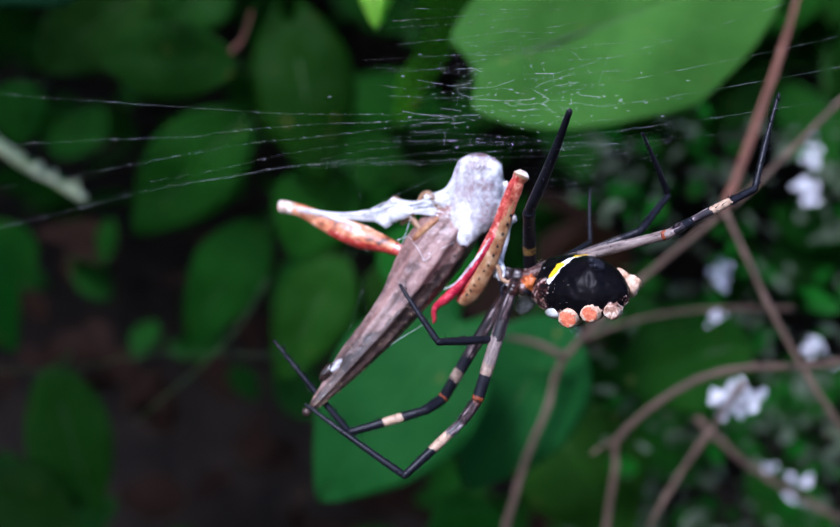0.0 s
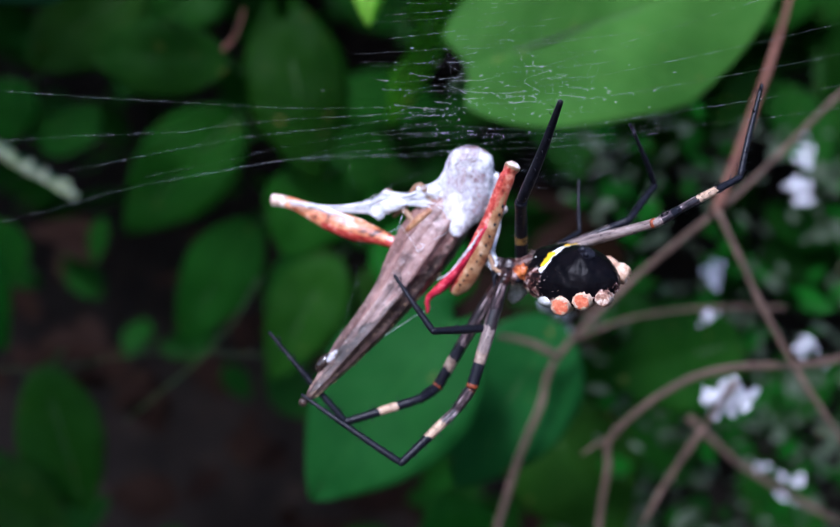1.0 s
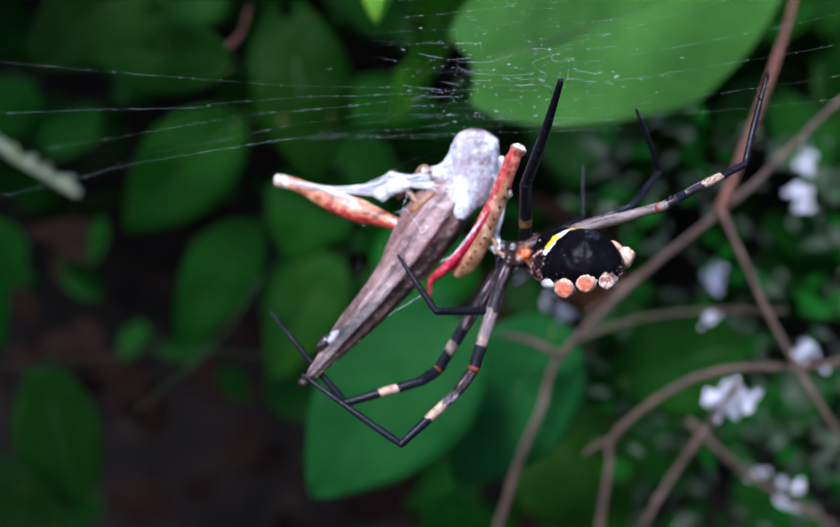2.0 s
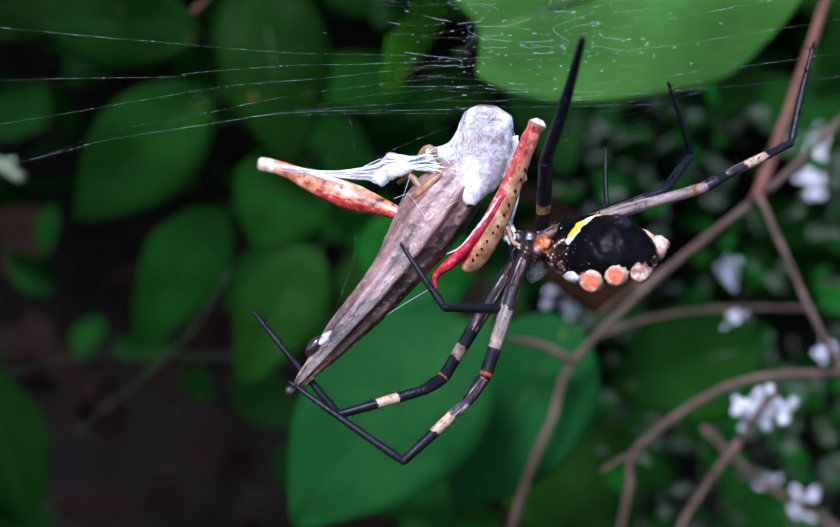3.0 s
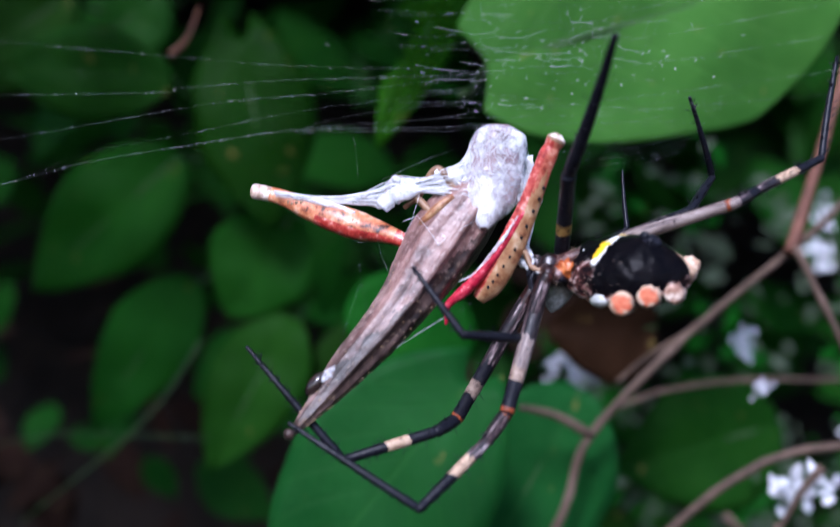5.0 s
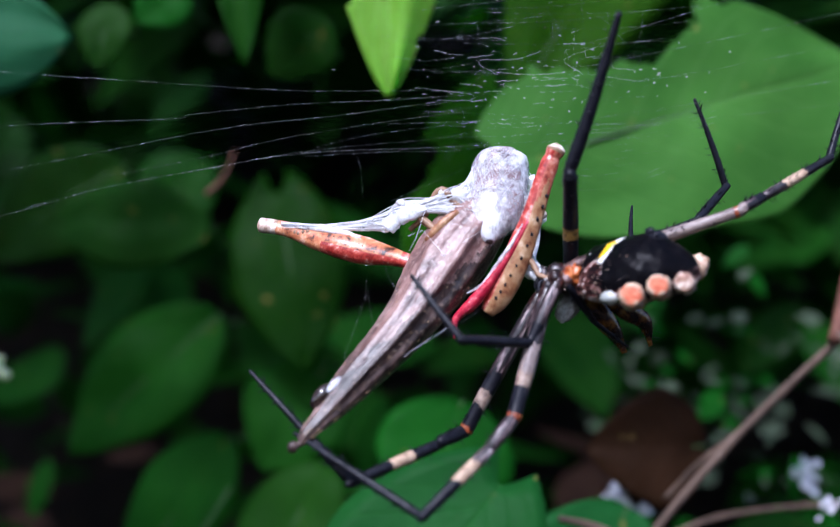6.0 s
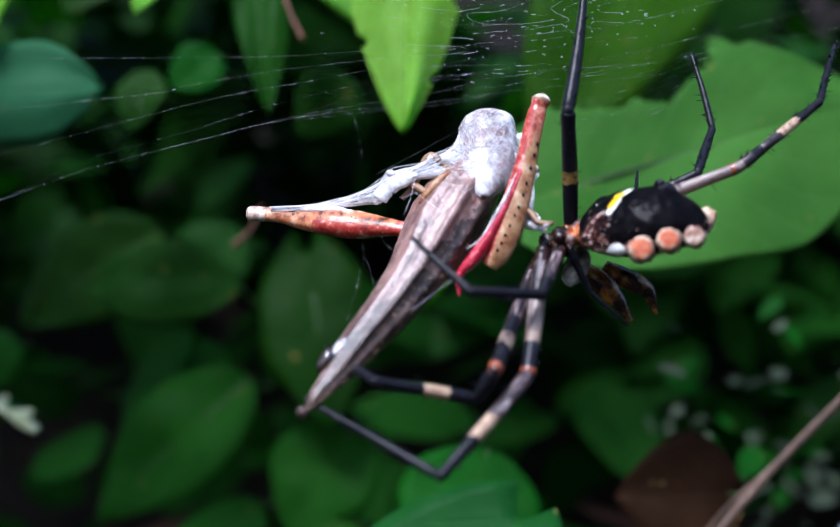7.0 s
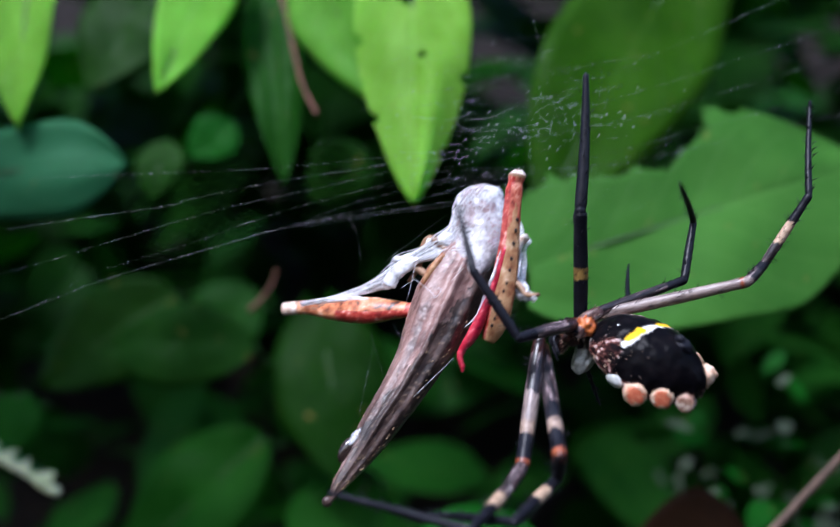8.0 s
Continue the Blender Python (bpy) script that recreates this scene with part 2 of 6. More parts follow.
def leaf_material(name, dark, light, veins, glow=0.5, rough=0.48, blotch=(0.3, 0.22, 0.06)):
    """Leaf blade: veins from the blade's own map, mottling, gloss and light shining through."""
    m, n, l, b = node_mat(name)
    uv = n.new("ShaderNodeUVMap")
    sep = n.new("ShaderNodeSeparateXYZ")
    l.new(uv.outputs[0], sep.inputs[0])

    def op(kind, a, c, clamp=False):
        k = n.new("ShaderNodeMath")
        k.operation, k.use_clamp = kind, clamp
        for i, s in enumerate((a, c)):
            if s is None:
                continue
            if isinstance(s, (int, float)):
                k.inputs[i].default_value = s
            else:
                l.new(s, k.inputs[i])
        return k.outputs[0]
    across = op("ABSOLUTE", op("SUBTRACT", sep.outputs[0], 0.5), None)
    side = op("SUBTRACT", op("MULTIPLY", sep.outputs[1], 8.0), op("MULTIPLY", across, 5.5))
    wave = op("ABSOLUTE", op("SUBTRACT", op("FRACT", side, None), 0.5), None)
    vein = op("MULTIPLY", op("SUBTRACT", 0.055, wave, True), 12.0, True)
    mid = op("MULTIPLY", op("SUBTRACT", 0.018, across, True), 55.0, True)
    veinmask = op("MAXIMUM", vein, mid)
    mottle = noise_tex(n, l, 45, 6, 0.65)
    base = ramp(n, l, mottle, [(0.3, dark), (0.72, light)])
    ob = n.new("ShaderNodeObjectInfo")
    hsv = n.new("ShaderNodeHueSaturation")
    l.new(base, hsv.inputs["Color"])
    l.new(op("ADD", op("MULTIPLY", ob.outputs["Random"], 0.4), 0.72), hsv.inputs["Value"])
    l.new(op("ADD", op("MULTIPLY", ob.outputs["Random"], 0.03), 0.485), hsv.inputs["Hue"])
    mv = n.new("ShaderNodeMixRGB")
    l.new(op("MULTIPLY", veinmask, 0.4), mv.inputs[0])
    l.new(hsv.outputs[0], mv.inputs[1])
    mv.inputs[2].default_value = (*veins, 1)
    spots = noise_tex(n, l, 260, 3, 0.5)
    ms = n.new("ShaderNodeMixRGB")
    l.new(op("MULTIPLY", op("SUBTRACT", spots, 0.68, True), 6.0, True), ms.inputs[0])
    l.new(mv.outputs[0], ms.inputs[1])
    ms.inputs[2].default_value = (*blotch, 1)
    l.new(ms.outputs[0], b.inputs["Base Color"])
    b.inputs["Roughness"].default_value = rough
    b.inputs["Specular IOR Level"].default_value = 0.045
    bp = n.new("ShaderNodeBump")
    bp.inputs["Strength"].default_value = 0.5
    bp.inputs["Distance"].default_value = 0.0005
    l.new(op("SUBTRACT", noise_tex(n, l, 350, 4, 0.6), op("MULTIPLY", veinmask, 0.8)), bp.inputs["Height"])
    l.new(bp.outputs[0], b.inputs["Normal"])
    tr = n.new("ShaderNodeBsdfTranslucent")
    g = n.new("ShaderNodeHueSaturation")
    g.inputs["Value"].default_value = 1.7
    g.inputs["Saturation"].default_value = 1.1
    l.new(ms.outputs[0], g.inputs["Color"])
    l.new(g.outputs[0], tr.inputs[0])
    mx = n.new("ShaderNodeMixShader")
    mx.inputs[0].default_value = glow
    l.new(b.outputs[0], mx.inputs[1])
    l.new(tr.outputs[0], mx.inputs[2])
    l.new(mx.outputs[0], n["Material Output"].inputs[0])
    return m


LEAF = leaf_material("mid_green_leaf", (0.009, 0.068, 0.004), (0.021, 0.119, 0.009), (0.042, 0.16, 0.02), 0.4)
LEAF_FRESH = leaf_material("fresh_green_leaf", (0.045, 0.142, 0.019), (0.086, 0.225, 0.037), (0.12, 0.28, 0.062), 0.4)
# mid green with added blue, painting in the sky's reflection on the lower leaves
LEAF_SKYTINT = leaf_material("sky_tinted_green_leaf", (0.007, 0.062, 0.009), (0.017, 0.108, 0.017), (0.036, 0.145, 0.03), 0.3)
LEAF_OLIVE = leaf_material("yellowish_green_leaf", (0.021, 0.08, 0.002), (0.042, 0.135, 0.004), (0.06, 0.165, 0.01), 0.45)
# the yellowish leaf's colour again, darkened as if it hung in shade
LEAF_OLIVE_SHADED = leaf_material("shaded_olive_leaf", (0.006, 0.036, 0.0015), (0.013, 0.06, 0.0025), (0.018, 0.07, 0.005), 0.4)
LEAF_YOUNG = leaf_material("young_green_leaf", (0.12, 0.33, 0.03), (0.22, 0.5, 0.07), (0.3, 0.58, 0.12), 0.55, 0.42)
# darker copy of the mid-green leaf, with the shade put into its colour
LEAF_SHADED = leaf_material("shaded_green_leaf", (0.007, 0.046, 0.004), (0.017, 0.082, 0.007), (0.03, 0.11, 0.016), 0.3)
LEAF_TEAL = leaf_material("blue_green_leaf", (0.02, 0.108, 0.036), (0.038, 0.165, 0.062), (0.05, 0.18, 0.075), 0.35, 0.5)
LEAF_BRIGHT = leaf_material("bright_green_leaf", (0.22, 0.5, 0.04), (0.4, 0.74, 0.13), (0.55, 0.82, 0.25), 0.6, 0.4)
LEAF_DEAD = leaf_material("dead_brown_leaf", (0.014, 0.006, 0.003), (0.034, 0.014, 0.007), (0.045, 0.022, 0.012), 0.2, 0.6)
LEAF_GREY = leaf_material("grey_green_leaf", (0.065, 0.1, 0.055), (0.15, 0.2, 0.135), (0.2, 0.25, 0.18), 0.35)
# withered brown, lowered to near black to carry the shade of the gaps
LEAF_WITHER = leaf_material("withered_shaded_leaf", (0.011, 0.005, 0.004), (0.027, 0.014, 0.01), (0.036, 0.02, 0.014), 0.2, 0.7)
TWIG = surface("grey_brown_twig", [(0.3, (0.04, 0.026, 0.018)), (0.55, (0.11, 0.07, 0.05)), (0.8, (0.25, 0.175, 0.135))], 180, 0.7, 0.8, 900, 0.3, stretch=(1, 1, 0.5), depth=0.0004)
TWIG_RED = surface("reddish_twig", [(0.3, (0.07, 0.028, 0.018)), (0.6, (0.17, 0.07, 0.045)), (0.8, (0.3, 0.16, 0.11))], 160, 0.65, 0.8, 900, 0.3, depth=0.0004)
STEM_GREEN = surface("pale_green_stem", [(0.3, (0.45, 0.55, 0.24)), (0.5, (0.72, 0.8, 0.48)), (0.75, (0.86, 0.88, 0.7))], 200, 0.6, 0.7, 900, 0.3, depth=0.0004)
STALK = surface("green_stalk", [(0.3, (0.02, 0.06, 0.012)), (0.7, (0.05, 0.11, 0.025))], 300, 0.5, 0.4, 1200)
PETAL = surface("white_petal", [(0.3, (0.6, 0.6, 0.64)), (0.7, (0.82, 0.82, 0.86))], 300, 0.5, 0.3, 900)
# litter brown taken down to near black, so the colour holds the deep shade
SOIL = surface("shade_dark_litter", [(0.3, (0.004, 0.0025, 0.002)), (0.55, (0.01, 0.0068, 0.0048)), (0.8, (0.036, 0.022, 0.016))], 45, 0.9, 1.0, 300, 0.2, depth=0.004)


# ---- mesh helpers ----
def mesh_of(name, bm, mats, smooth=True):
    me = bpy.data.meshes.new(name)
    bmesh.ops.recalc_face_normals(bm, faces=bm.faces)
    bm.to_mesh(me)
    bm.free()
    for m in (mats if isinstance(mats, (list, tuple)) else [mats]):
        me.materials.append(m)
    if smooth:
        me.polygons.foreach_set("use_smooth", [True] * len(me.polygons))
    return me


def part(name, bm, mats, parent, label="", smooth=True):
    """One mesh object under a thing or under a part."""
    ob = new(name, mesh_of(name, bm, mats, smooth))
    ob.parent = parent
    if label:
        tagged(ob, label)
    return ob


def catmull(pts, per=6):
    """A smooth line through the points, which may carry more than three values."""
    p = [np.array(q, float) for q in pts]
    if len(p) < 3:
        return [p[0] + (p[-1] - p[0]) * i / per for i in range(per + 1)]
    p = [2 * p[0] - p[1]] + p + [2 * p[-1] - p[-2]]
    out = []
    for i in range(1, len(p) - 2):
        for k in range(per):
            s = k / per
            a, b, c, d = p[i - 1], p[i], p[i + 1], p[i + 2]
            out.append(0.5 * (2 * b + (c - a) * s + (2 * a - 5 * b + 4 * c - d) * s * s + (3 * b - a - 3 * c + d) * s ** 3))
    out.append(p[-2])
    return out


def tube(bm, pts, radii, sides=8, mat=0, flat=1.0, up=None, wobble=0.0, rng=None, mat_of=None):
    """A closed tube (millimetres) along pts; flat squeezes it along its second axis."""
    P = [Vector(q[:3]) * MM for q in pts]
    n = len(P)
    R = [radii * MM] * n if isinstance(radii, (int, float)) else [r * MM for r in radii]
    ref = Vector(up) if up is not None else Vector((0.3, 0.9, 0.2))
    rings = []
    side = None
    for i in range(n):
        d = (P[min(i + 1, n - 1)] - P[max(i - 1, 0)]).normalized()
        if side is None:
            side = d.cross(ref)
            if side.length < 1e-6:
                side = d.cross(Vector((1, 0, 0)))
        else:
            side = side - d * side.dot(d)
        side.normalize()
        other = d.cross(side)
        ring = []
        for k in range(sides):
            a = 2 * math.pi * k / sides
            w = 1 + (rng.uniform(-wobble, wobble) if rng else 0)
            ring.append(bm.verts.new(P[i] + (side * math.cos(a) + other * math.sin(a) * flat) * R[i] * w))
        rings.append(ring)
    for i in range(n - 1):
        for k in range(sides):
            f = bm.faces.new((rings[i][k], rings[i][(k + 1) % sides], rings[i + 1][(k + 1) % sides], rings[i + 1][k]))
            f.material_index = mat_of((i + 0.5) / (n - 1), (k + 0.5) / sides) if mat_of else mat
    for ring, i in ((rings[0], 0), (rings[-1], n - 1)):
        f = bm.faces.new(ring if i else ring[::-1])
        f.material_index = mat_of(i / (n - 1), 0) if mat_of else mat
    return rings


def blob(bm, centre, size, turn=None, seg=16, rings=10, mat=0, rough=0.0, freq=1.0):
    """A rounded lump (millimetres), a little uneven when rough is given."""
    r = bmesh.ops.create_uvsphere(bm, u_segments=seg, v_segments=rings, radius=1.0)
    m = Matrix.Translation(Vector(centre) * MM) @ (turn or Matrix.Identity(4)) @ Matrix.Diagonal((*(s * MM for s in size), 1))
    for v in r["verts"]:
        k = 1 + rough * noise.noise(Vector(v.co) * freq + Vector(centre))
        v.co = m @ (v.co * k)
    fs = {f for v in r["verts"] for f in v.link_faces}
    for f in fs:
        f.material_index = mat
    return r["verts"]


def spike(bm, base, tip, r, mat=0):
    tube(bm, [base, tip], [r, r * 0.15], 4, mat)


def empty(name, label, category, m=None, group="", kind=""):
    e = new(name)
    e.empty_display_size = 0.01
    if m is not None:
        e.matrix_world = m
    return tagged(e, label, category, group, kind)


# ---- setting ----
def build_ground():
    bm = bmesh.new()
    n = 150
    grid = []
    for j in range(n + 1):
        row = []
        for i in range(n + 1):
            a, b = (i / n * 2 - 1), (j / n * 2 - 1)
            x, y = 40 * a * abs(a) ** 2.2, 0.4 + 40 * b * abs(b) ** 2.2
            near = math.exp(-(x * x + (y - 0.4) ** 2) / 2.0)
            z = 0.05 * noise.noise(Vector((x * 3, y * 3, 0))) * near + 0.02 * noise.noise(Vector((x * 14, y * 14, 2))) * near
            # the bank added behind the shrubs as a dark backdrop
            z += 2.6 * max(0.0, min(1.0, (y - 0.62) / 0.75)) ** 1.2
            z += 1.2 * max(0.0, min(1.0, (abs(x) - 0.9) / 1.2)) * max(0.0, min(1.0, (y + 0.3) / 0.8))
            z += 0.04 * noise.noise(Vector((x * 9, y * 9, z * 9))) * near
            row.append(bm.verts.new((x, y, z)))
        grid.append(row)
    for j in range(n):
        for i in range(n):
            bm.faces.new((grid[j][i], grid[j][i + 1], grid[j + 1][i + 1], grid[j + 1][i]))
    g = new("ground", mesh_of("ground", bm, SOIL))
    tagged(g, "soil strewn with leaf litter, its brown darkened for deep shade", "ground", kind="structure")


build_ground()


# ---- leaves ----
def leaf_mesh(bm, base, tip, width, face, fold=0.16, curl=0.12, heart=0.0, bites=(), rows=22, cols=10, full=0.42, seed=0, blunt=0.62):
    """A blade from base to tip (millimetres); face is the way its upper side looks. bites are (u, v, radius) in the blade's map."""
    base, tip = Vector(base) * MM, Vector(tip) * MM
    axis = tip - base
    L = axis.length
    axis.normalize()
    nrm = Vector(face)
    nrm = (nrm - axis * nrm.dot(axis)).normalized()
    lat = axis.cross(nrm)
    half = width * MM / 2
    uvl = bm.loops.layers.uv.verify()
    rng = random.Random(seed)
    off = Vector((rng.uniform(-9, 9), rng.uniform(-9, 9), 0))

    def outline(v):
        if v <= full:
            return math.sin(math.pi / 2 * min(1, (v + 0.02) / full)) ** blunt
        s = (v - full) / (1 - full)
        return max(0.0, math.cos(math.pi / 2 * s)) ** 0.8 * (1 - 0.12 * s)
    vs = []
    for j in range(rows + 1):
        v = j / rows
        w = outline(v) * (1 + 0.05 * noise.noise(Vector((v * 5, 0, 0)) + off))
        row = []
        for i in range(cols + 1):
            u = i / cols
            s = 2 * u - 1
            back = heart * L * (1 - v) ** 4 * abs(s) ** 1.3
            p = base + axis * (L * v - back) + lat * (s * half * w)
            h = abs(s) * half * w * fold - curl * L * (v - 0.4) ** 2 - 0.1 * half * s * s * w
            h += 0.03 * L * noise.noise(Vector((u * 2.5, v * 4, 0)) + off)
            row.append(bm.verts.new(p + nrm * h))
        vs.append(row)
    for j in range(rows):
        for i in range(cols):
            u, v = (i + 0.5) / cols, (j + 0.5) / rows
            if any((u - a) ** 2 * (width * MM) ** 2 + (v - c) ** 2 * L * L < (r * MM) ** 2 * (1 + 0.5 * noise.noise(Vector((u * 30, v * 30, 0)))) for a, c, r in bites):
                continue
            q = ((i, j), (i + 1, j), (i + 1, j + 1), (i, j + 1))
            try:
                f = bm.faces.new([vs[b][a] for a, b in q])
            except ValueError:
                continue
            for lp, (a, b) in zip(f.loops, q):
                lp[uvl].uv = (a / cols, b / rows)
    loose = [v for v in bm.verts if not v.link_faces]
    bmesh.ops.delete(bm, geom=loose, context="VERTS")


def leaf(base, tip, width, face, mat, label, stalk=None, **kw):
    root = new("leaf", None)
    root.location = Vector(base) * MM
    root.empty_display_size = 0.005
    tagged(root, label, "leaf", "leaves of the shrub")
    b0 = Vector(base)
    bm = bmesh.new()
    kw.setdefault("seed", int(abs(b0.x * 7 + b0.z * 13)) % 997)
    leaf_mesh(bm, (0, 0, 0), Vector(tip) - b0, width, face, **kw)
    blade = part("blade", bm, mat, root)
    sol = blade.modifiers.new("thickness", "SOLIDIFY")
    sol.thickness = 0.00028
    sol.offset = 0
    L = (Vector(tip) - b0).length
    axis = (Vector(tip) - b0).normalized()
    bm = bmesh.new()
    nrm = Vector(face)
    nrm = (nrm - axis * nrm.dot(axis)).normalized()
    curl = kw.get("curl", 0.12)
    line = [axis * L * v - nrm * (curl * L * (v - 0.4) ** 2 + 0.25) for v in (0, 0.2, 0.4, 0.6, 0.8, 0.95)]
    tube(bm, catmull(line, 3), [0.42 - 0.34 * i / 15 for i in range(16)], 6)
    part("midrib", bm, STALK, root)
    bm = bmesh.new()
    end = Vector(stalk) - b0 if stalk else -axis * L * 0.05 + Vector((0, 18, 1))
    q = line[0]
    tube(bm, catmull([q, q * 0.5 + end * 0.5 + Vector((0, 1, -1.5)), end], 5), [0.5 + 0.05 * i for i in range(11)], 6)
    part("stalk", bm, STALK, root)
    return root


GREEN = "mid-green ovate leaf with a pale midrib, in shade"
DARK = "ovate leaf deep in the shade, its green darkened to suit"
TEAL = "blue-green matt leaf hanging in the shrub"
YOUNG = "bright yellow-green young leaf lit through from above"

# the large leaf behind the web, with an eaten upper edge
leaf((12.2, 163, 344.6), (87.6, 172, 371.0), 49, (-0.05, -1, -0.12), LEAF_FRESH, "broad fresh green leaf with an eaten upper edge", bites=((0.0, 0.27, 7), (0.02, 0.36, 10), (0.05, 0.44, 10), (0.02, 0.52, 9), (0.0, 0.14, 2), (0.0, 0.7, 2)), rows=110, cols=60, full=0.6, blunt=0.38, heart=0.04, curl=0.05, fold=0.08)
leaf((76.23, 188, 481.19), (16.63, 186, 371.90), 42, (0.12, -1, -0.15), LEAF_OLIVE, "yellowish green rounded leaf above the web", curl=0.06, full=0.6)
leaf((-33.83, 252, 302.54), (-55.83, 250, 260.96), 27, (-0.12, -1, -0.12), LEAF, GREEN)
leaf((-10.88, 262, 302.18), (-23.81, 262, 269.44), 26, (0.1, -1, -0.12), LEAF_SHADED, DARK)
leaf((-63.84, 230, 363.08), (-108.89, 230, 365.51), 25, (0.12, -1, -0.15), LEAF_SHADED, DARK, full=0.5)
leaf((-74.76, 282, 355.04), (-121.6, 286, 312.25), 38, (-0.18, -1, -0.15), LEAF, GREEN)
leaf((-48.9, 245, 378.97), (-39.38, 245, 326.89), 34, (0.14, -1, -0.15), LEAF_OLIVE_SHADED, "heart-shaped leaf hanging with its tip down, olive green darkened as in shade", heart=0.16, fold=0.1)
leaf((-35.98, 262, 333.44), (-53.95, 262, 302.67), 33, (-0.1, -1, -0.12), LEAF, GREEN, full=0.5)
leaf((-68.71, 280, 315.73), (-97.68, 280, 270.26), 29, (-0.18, -1, -0.15), LEAF, GREEN)
leaf((8.72, 165, 286.08), (-25.73, 163, 243.65), 37, (-0.15, -1, 0.05), LEAF_SKYTINT, "large mid-green leaf hanging below the prey", full=0.4, heart=0.1, stalk=(13.45, 188, 279.11))
leaf((34.31, 190, 284.53), (8.64, 192, 239.13), 35, (0.12, -1, 0.0), LEAF_SKYTINT, GREEN, stalk=(38.98, 212, 277.11))
leaf((-143.5, 268, 263.49), (-127.4, 268, 210.07), 31, (0.12, -1, -0.15), LEAF, GREEN, full=0.5)
leaf((-167.17, 262, 222), (-129.65, 262, 202.61), 34, (0, -1, 0.1), LEAF_SHADED, DARK)
leaf((-170.8, 262, 311.04), (-155.02, 262, 268.89), 30, (-0.18, -1, -0.15), LEAF, GREEN)
leaf((-150.63, 262, 366.24), (-152.72, 262, 342.4), 22, (0.05, -1, -0.1), LEAF, GREEN)
leaf((-103.38, 262, 399.2), (-149.81, 268, 371.35), 36, (0.05, -1, -0.1), LEAF_SHADED, DARK)
leaf((-84.77, 290, 413.54), (-110.08, 290, 389.64), 30, (0.05, -1, -0.1), LEAF_SHADED, DARK)
leaf((10.3, 186, 380.9), (-9.24, 188, 335.19), 15, (-0.2, -1, 0.1), LEAF_OLIVE, "narrow green leaf with a torn dark notch", bites=((0.95, 0.5, 4), (0.98, 0.62, 4)), rows=44, cols=16)
leaf((95.71, 240, 274.8), (53.04, 240, 263), 36, (0.1, -1, 0), LEAF_SHADED, DARK)
leaf((32.47, 262, 251.05), (62.65, 262, 206.14), 44, (0.05, -1, -0.1), LEAF_SHADED, DARK)
leaf((10.04, 200, 219.61), (5.76, 200, 237.09), 22, (0.05, -1, -0.1), LEAF, GREEN)
# leaves seen from lower down
leaf((-8.89, 146, 436.52), (-7.97, 143, 350.45), 25, (0.15, -1, -0.35), LEAF_BRIGHT, "bright yellow-green young leaf with small holes", bites=((0.42, 0.6, 0.9), (0.55, 0.4, 1.5), (0.62, 0.27, 2.6), (1.0, 0.55, 1.8), (0.0, 0.66, 1.3), (0.97, 0.78, 1.2), (0.03, 0.86, 1.0), (1.0, 0.68, 0.8)), rows=110, cols=44, full=0.5, fold=0.1)
leaf((-35.48, 154, 436.65), (-18.56, 152, 382.13), 23, (-0.3, -1, -0.35), LEAF_YOUNG, "fresh green leaf hanging beside a paler young one")
leaf((-54.72, 152, 439), (-65.29, 150, 388.08), 17, (0.4, -1, -0.3), LEAF_BRIGHT, YOUNG)
leaf((-102.74, 146, 446.76), (-95.1, 146, 378.49), 20, (-0.2, -1, -0.3), LEAF_BRIGHT, YOUNG)
leaf((-121.95, 152, 368.89), (-71.64, 154, 372.19), 23, (0.05, -1, -0.25), LEAF_TEAL, TEAL, full=0.72, fold=0.03)
leaf((-48.81, 166, 441.85), (-40.05, 166, 372.64), 16, (0.2, -1, -0.3), LEAF, GREEN)
leaf((-89.8, 190, 467.82), (-107.25, 190, 427.42), 30, (0.05, -1, -0.3), LEAF_SHADED, DARK)
leaf((-85.56, 200, 413.95), (-87.02, 200, 393.97), 14, (0.05, -1, -0.3), LEAF, GREEN)
leaf((-67.9, 205, 421.86), (-80.88, 205, 411.7), 16, (0.05, -1, -0.3), LEAF, GREEN)
leaf((-28.99, 200, 405.75), (-44.03, 205, 393.33), 20, (0.05, -1, -0.3), LEAF_SHADED, DARK)
leaf((54.72, 205, 298.17), (29.05, 200, 296.99), 25, (0, -1, -0.2), LEAF_DEAD, "dead brown leaf caught among the twigs", curl=0.3)
leaf((2.87, 215, 311.26), (-7.18, 212, 282.12), 32, (0, -1, -0.2), LEAF, GREEN)


# ---- shrubs behind: leaf masses ----
def foliage(name, label, count, box, size, mat, seed, hole=None):
    """A mass of small leaves, each a bent blade, as one object."""
    rng = random.Random(seed)
    bm = bmesh.new()
    (x0, x1), (y0, y1), (z0, z1) = box
    for _ in range(count):
        for _try in range(6):
            c = Vector((rng.uniform(x0, x1), rng.uniform(y0, y1), rng.uniform(z0, z1)))
            if noise.noise(c * 0.018 + Vector((seed, 0, 0))) > -0.12:
                break
        if hole and hole[0] < c.x < hole[1] and hole[2] < c.z < hole[3]:
            continue
        s = rng.uniform(*size)
        d = Vector((rng.uniform(-1, 1), rng.uniform(-0.4, 0.3), rng.uniform(-1, 0.35))).normalized()
        leaf_mesh(bm, c, c + d * s, s * rng.uniform(0.45, 0.75), (rng.uniform(-0.5, 0.5), rng.uniform(-1, -0.3), rng.uniform(0.2, 1.0)), rows=5, cols=4, seed=rng.randrange(9999))
    ob = new(name, mesh_of(name, bm, mat))
    return tagged(ob, label, "foliage", kind="stuff")


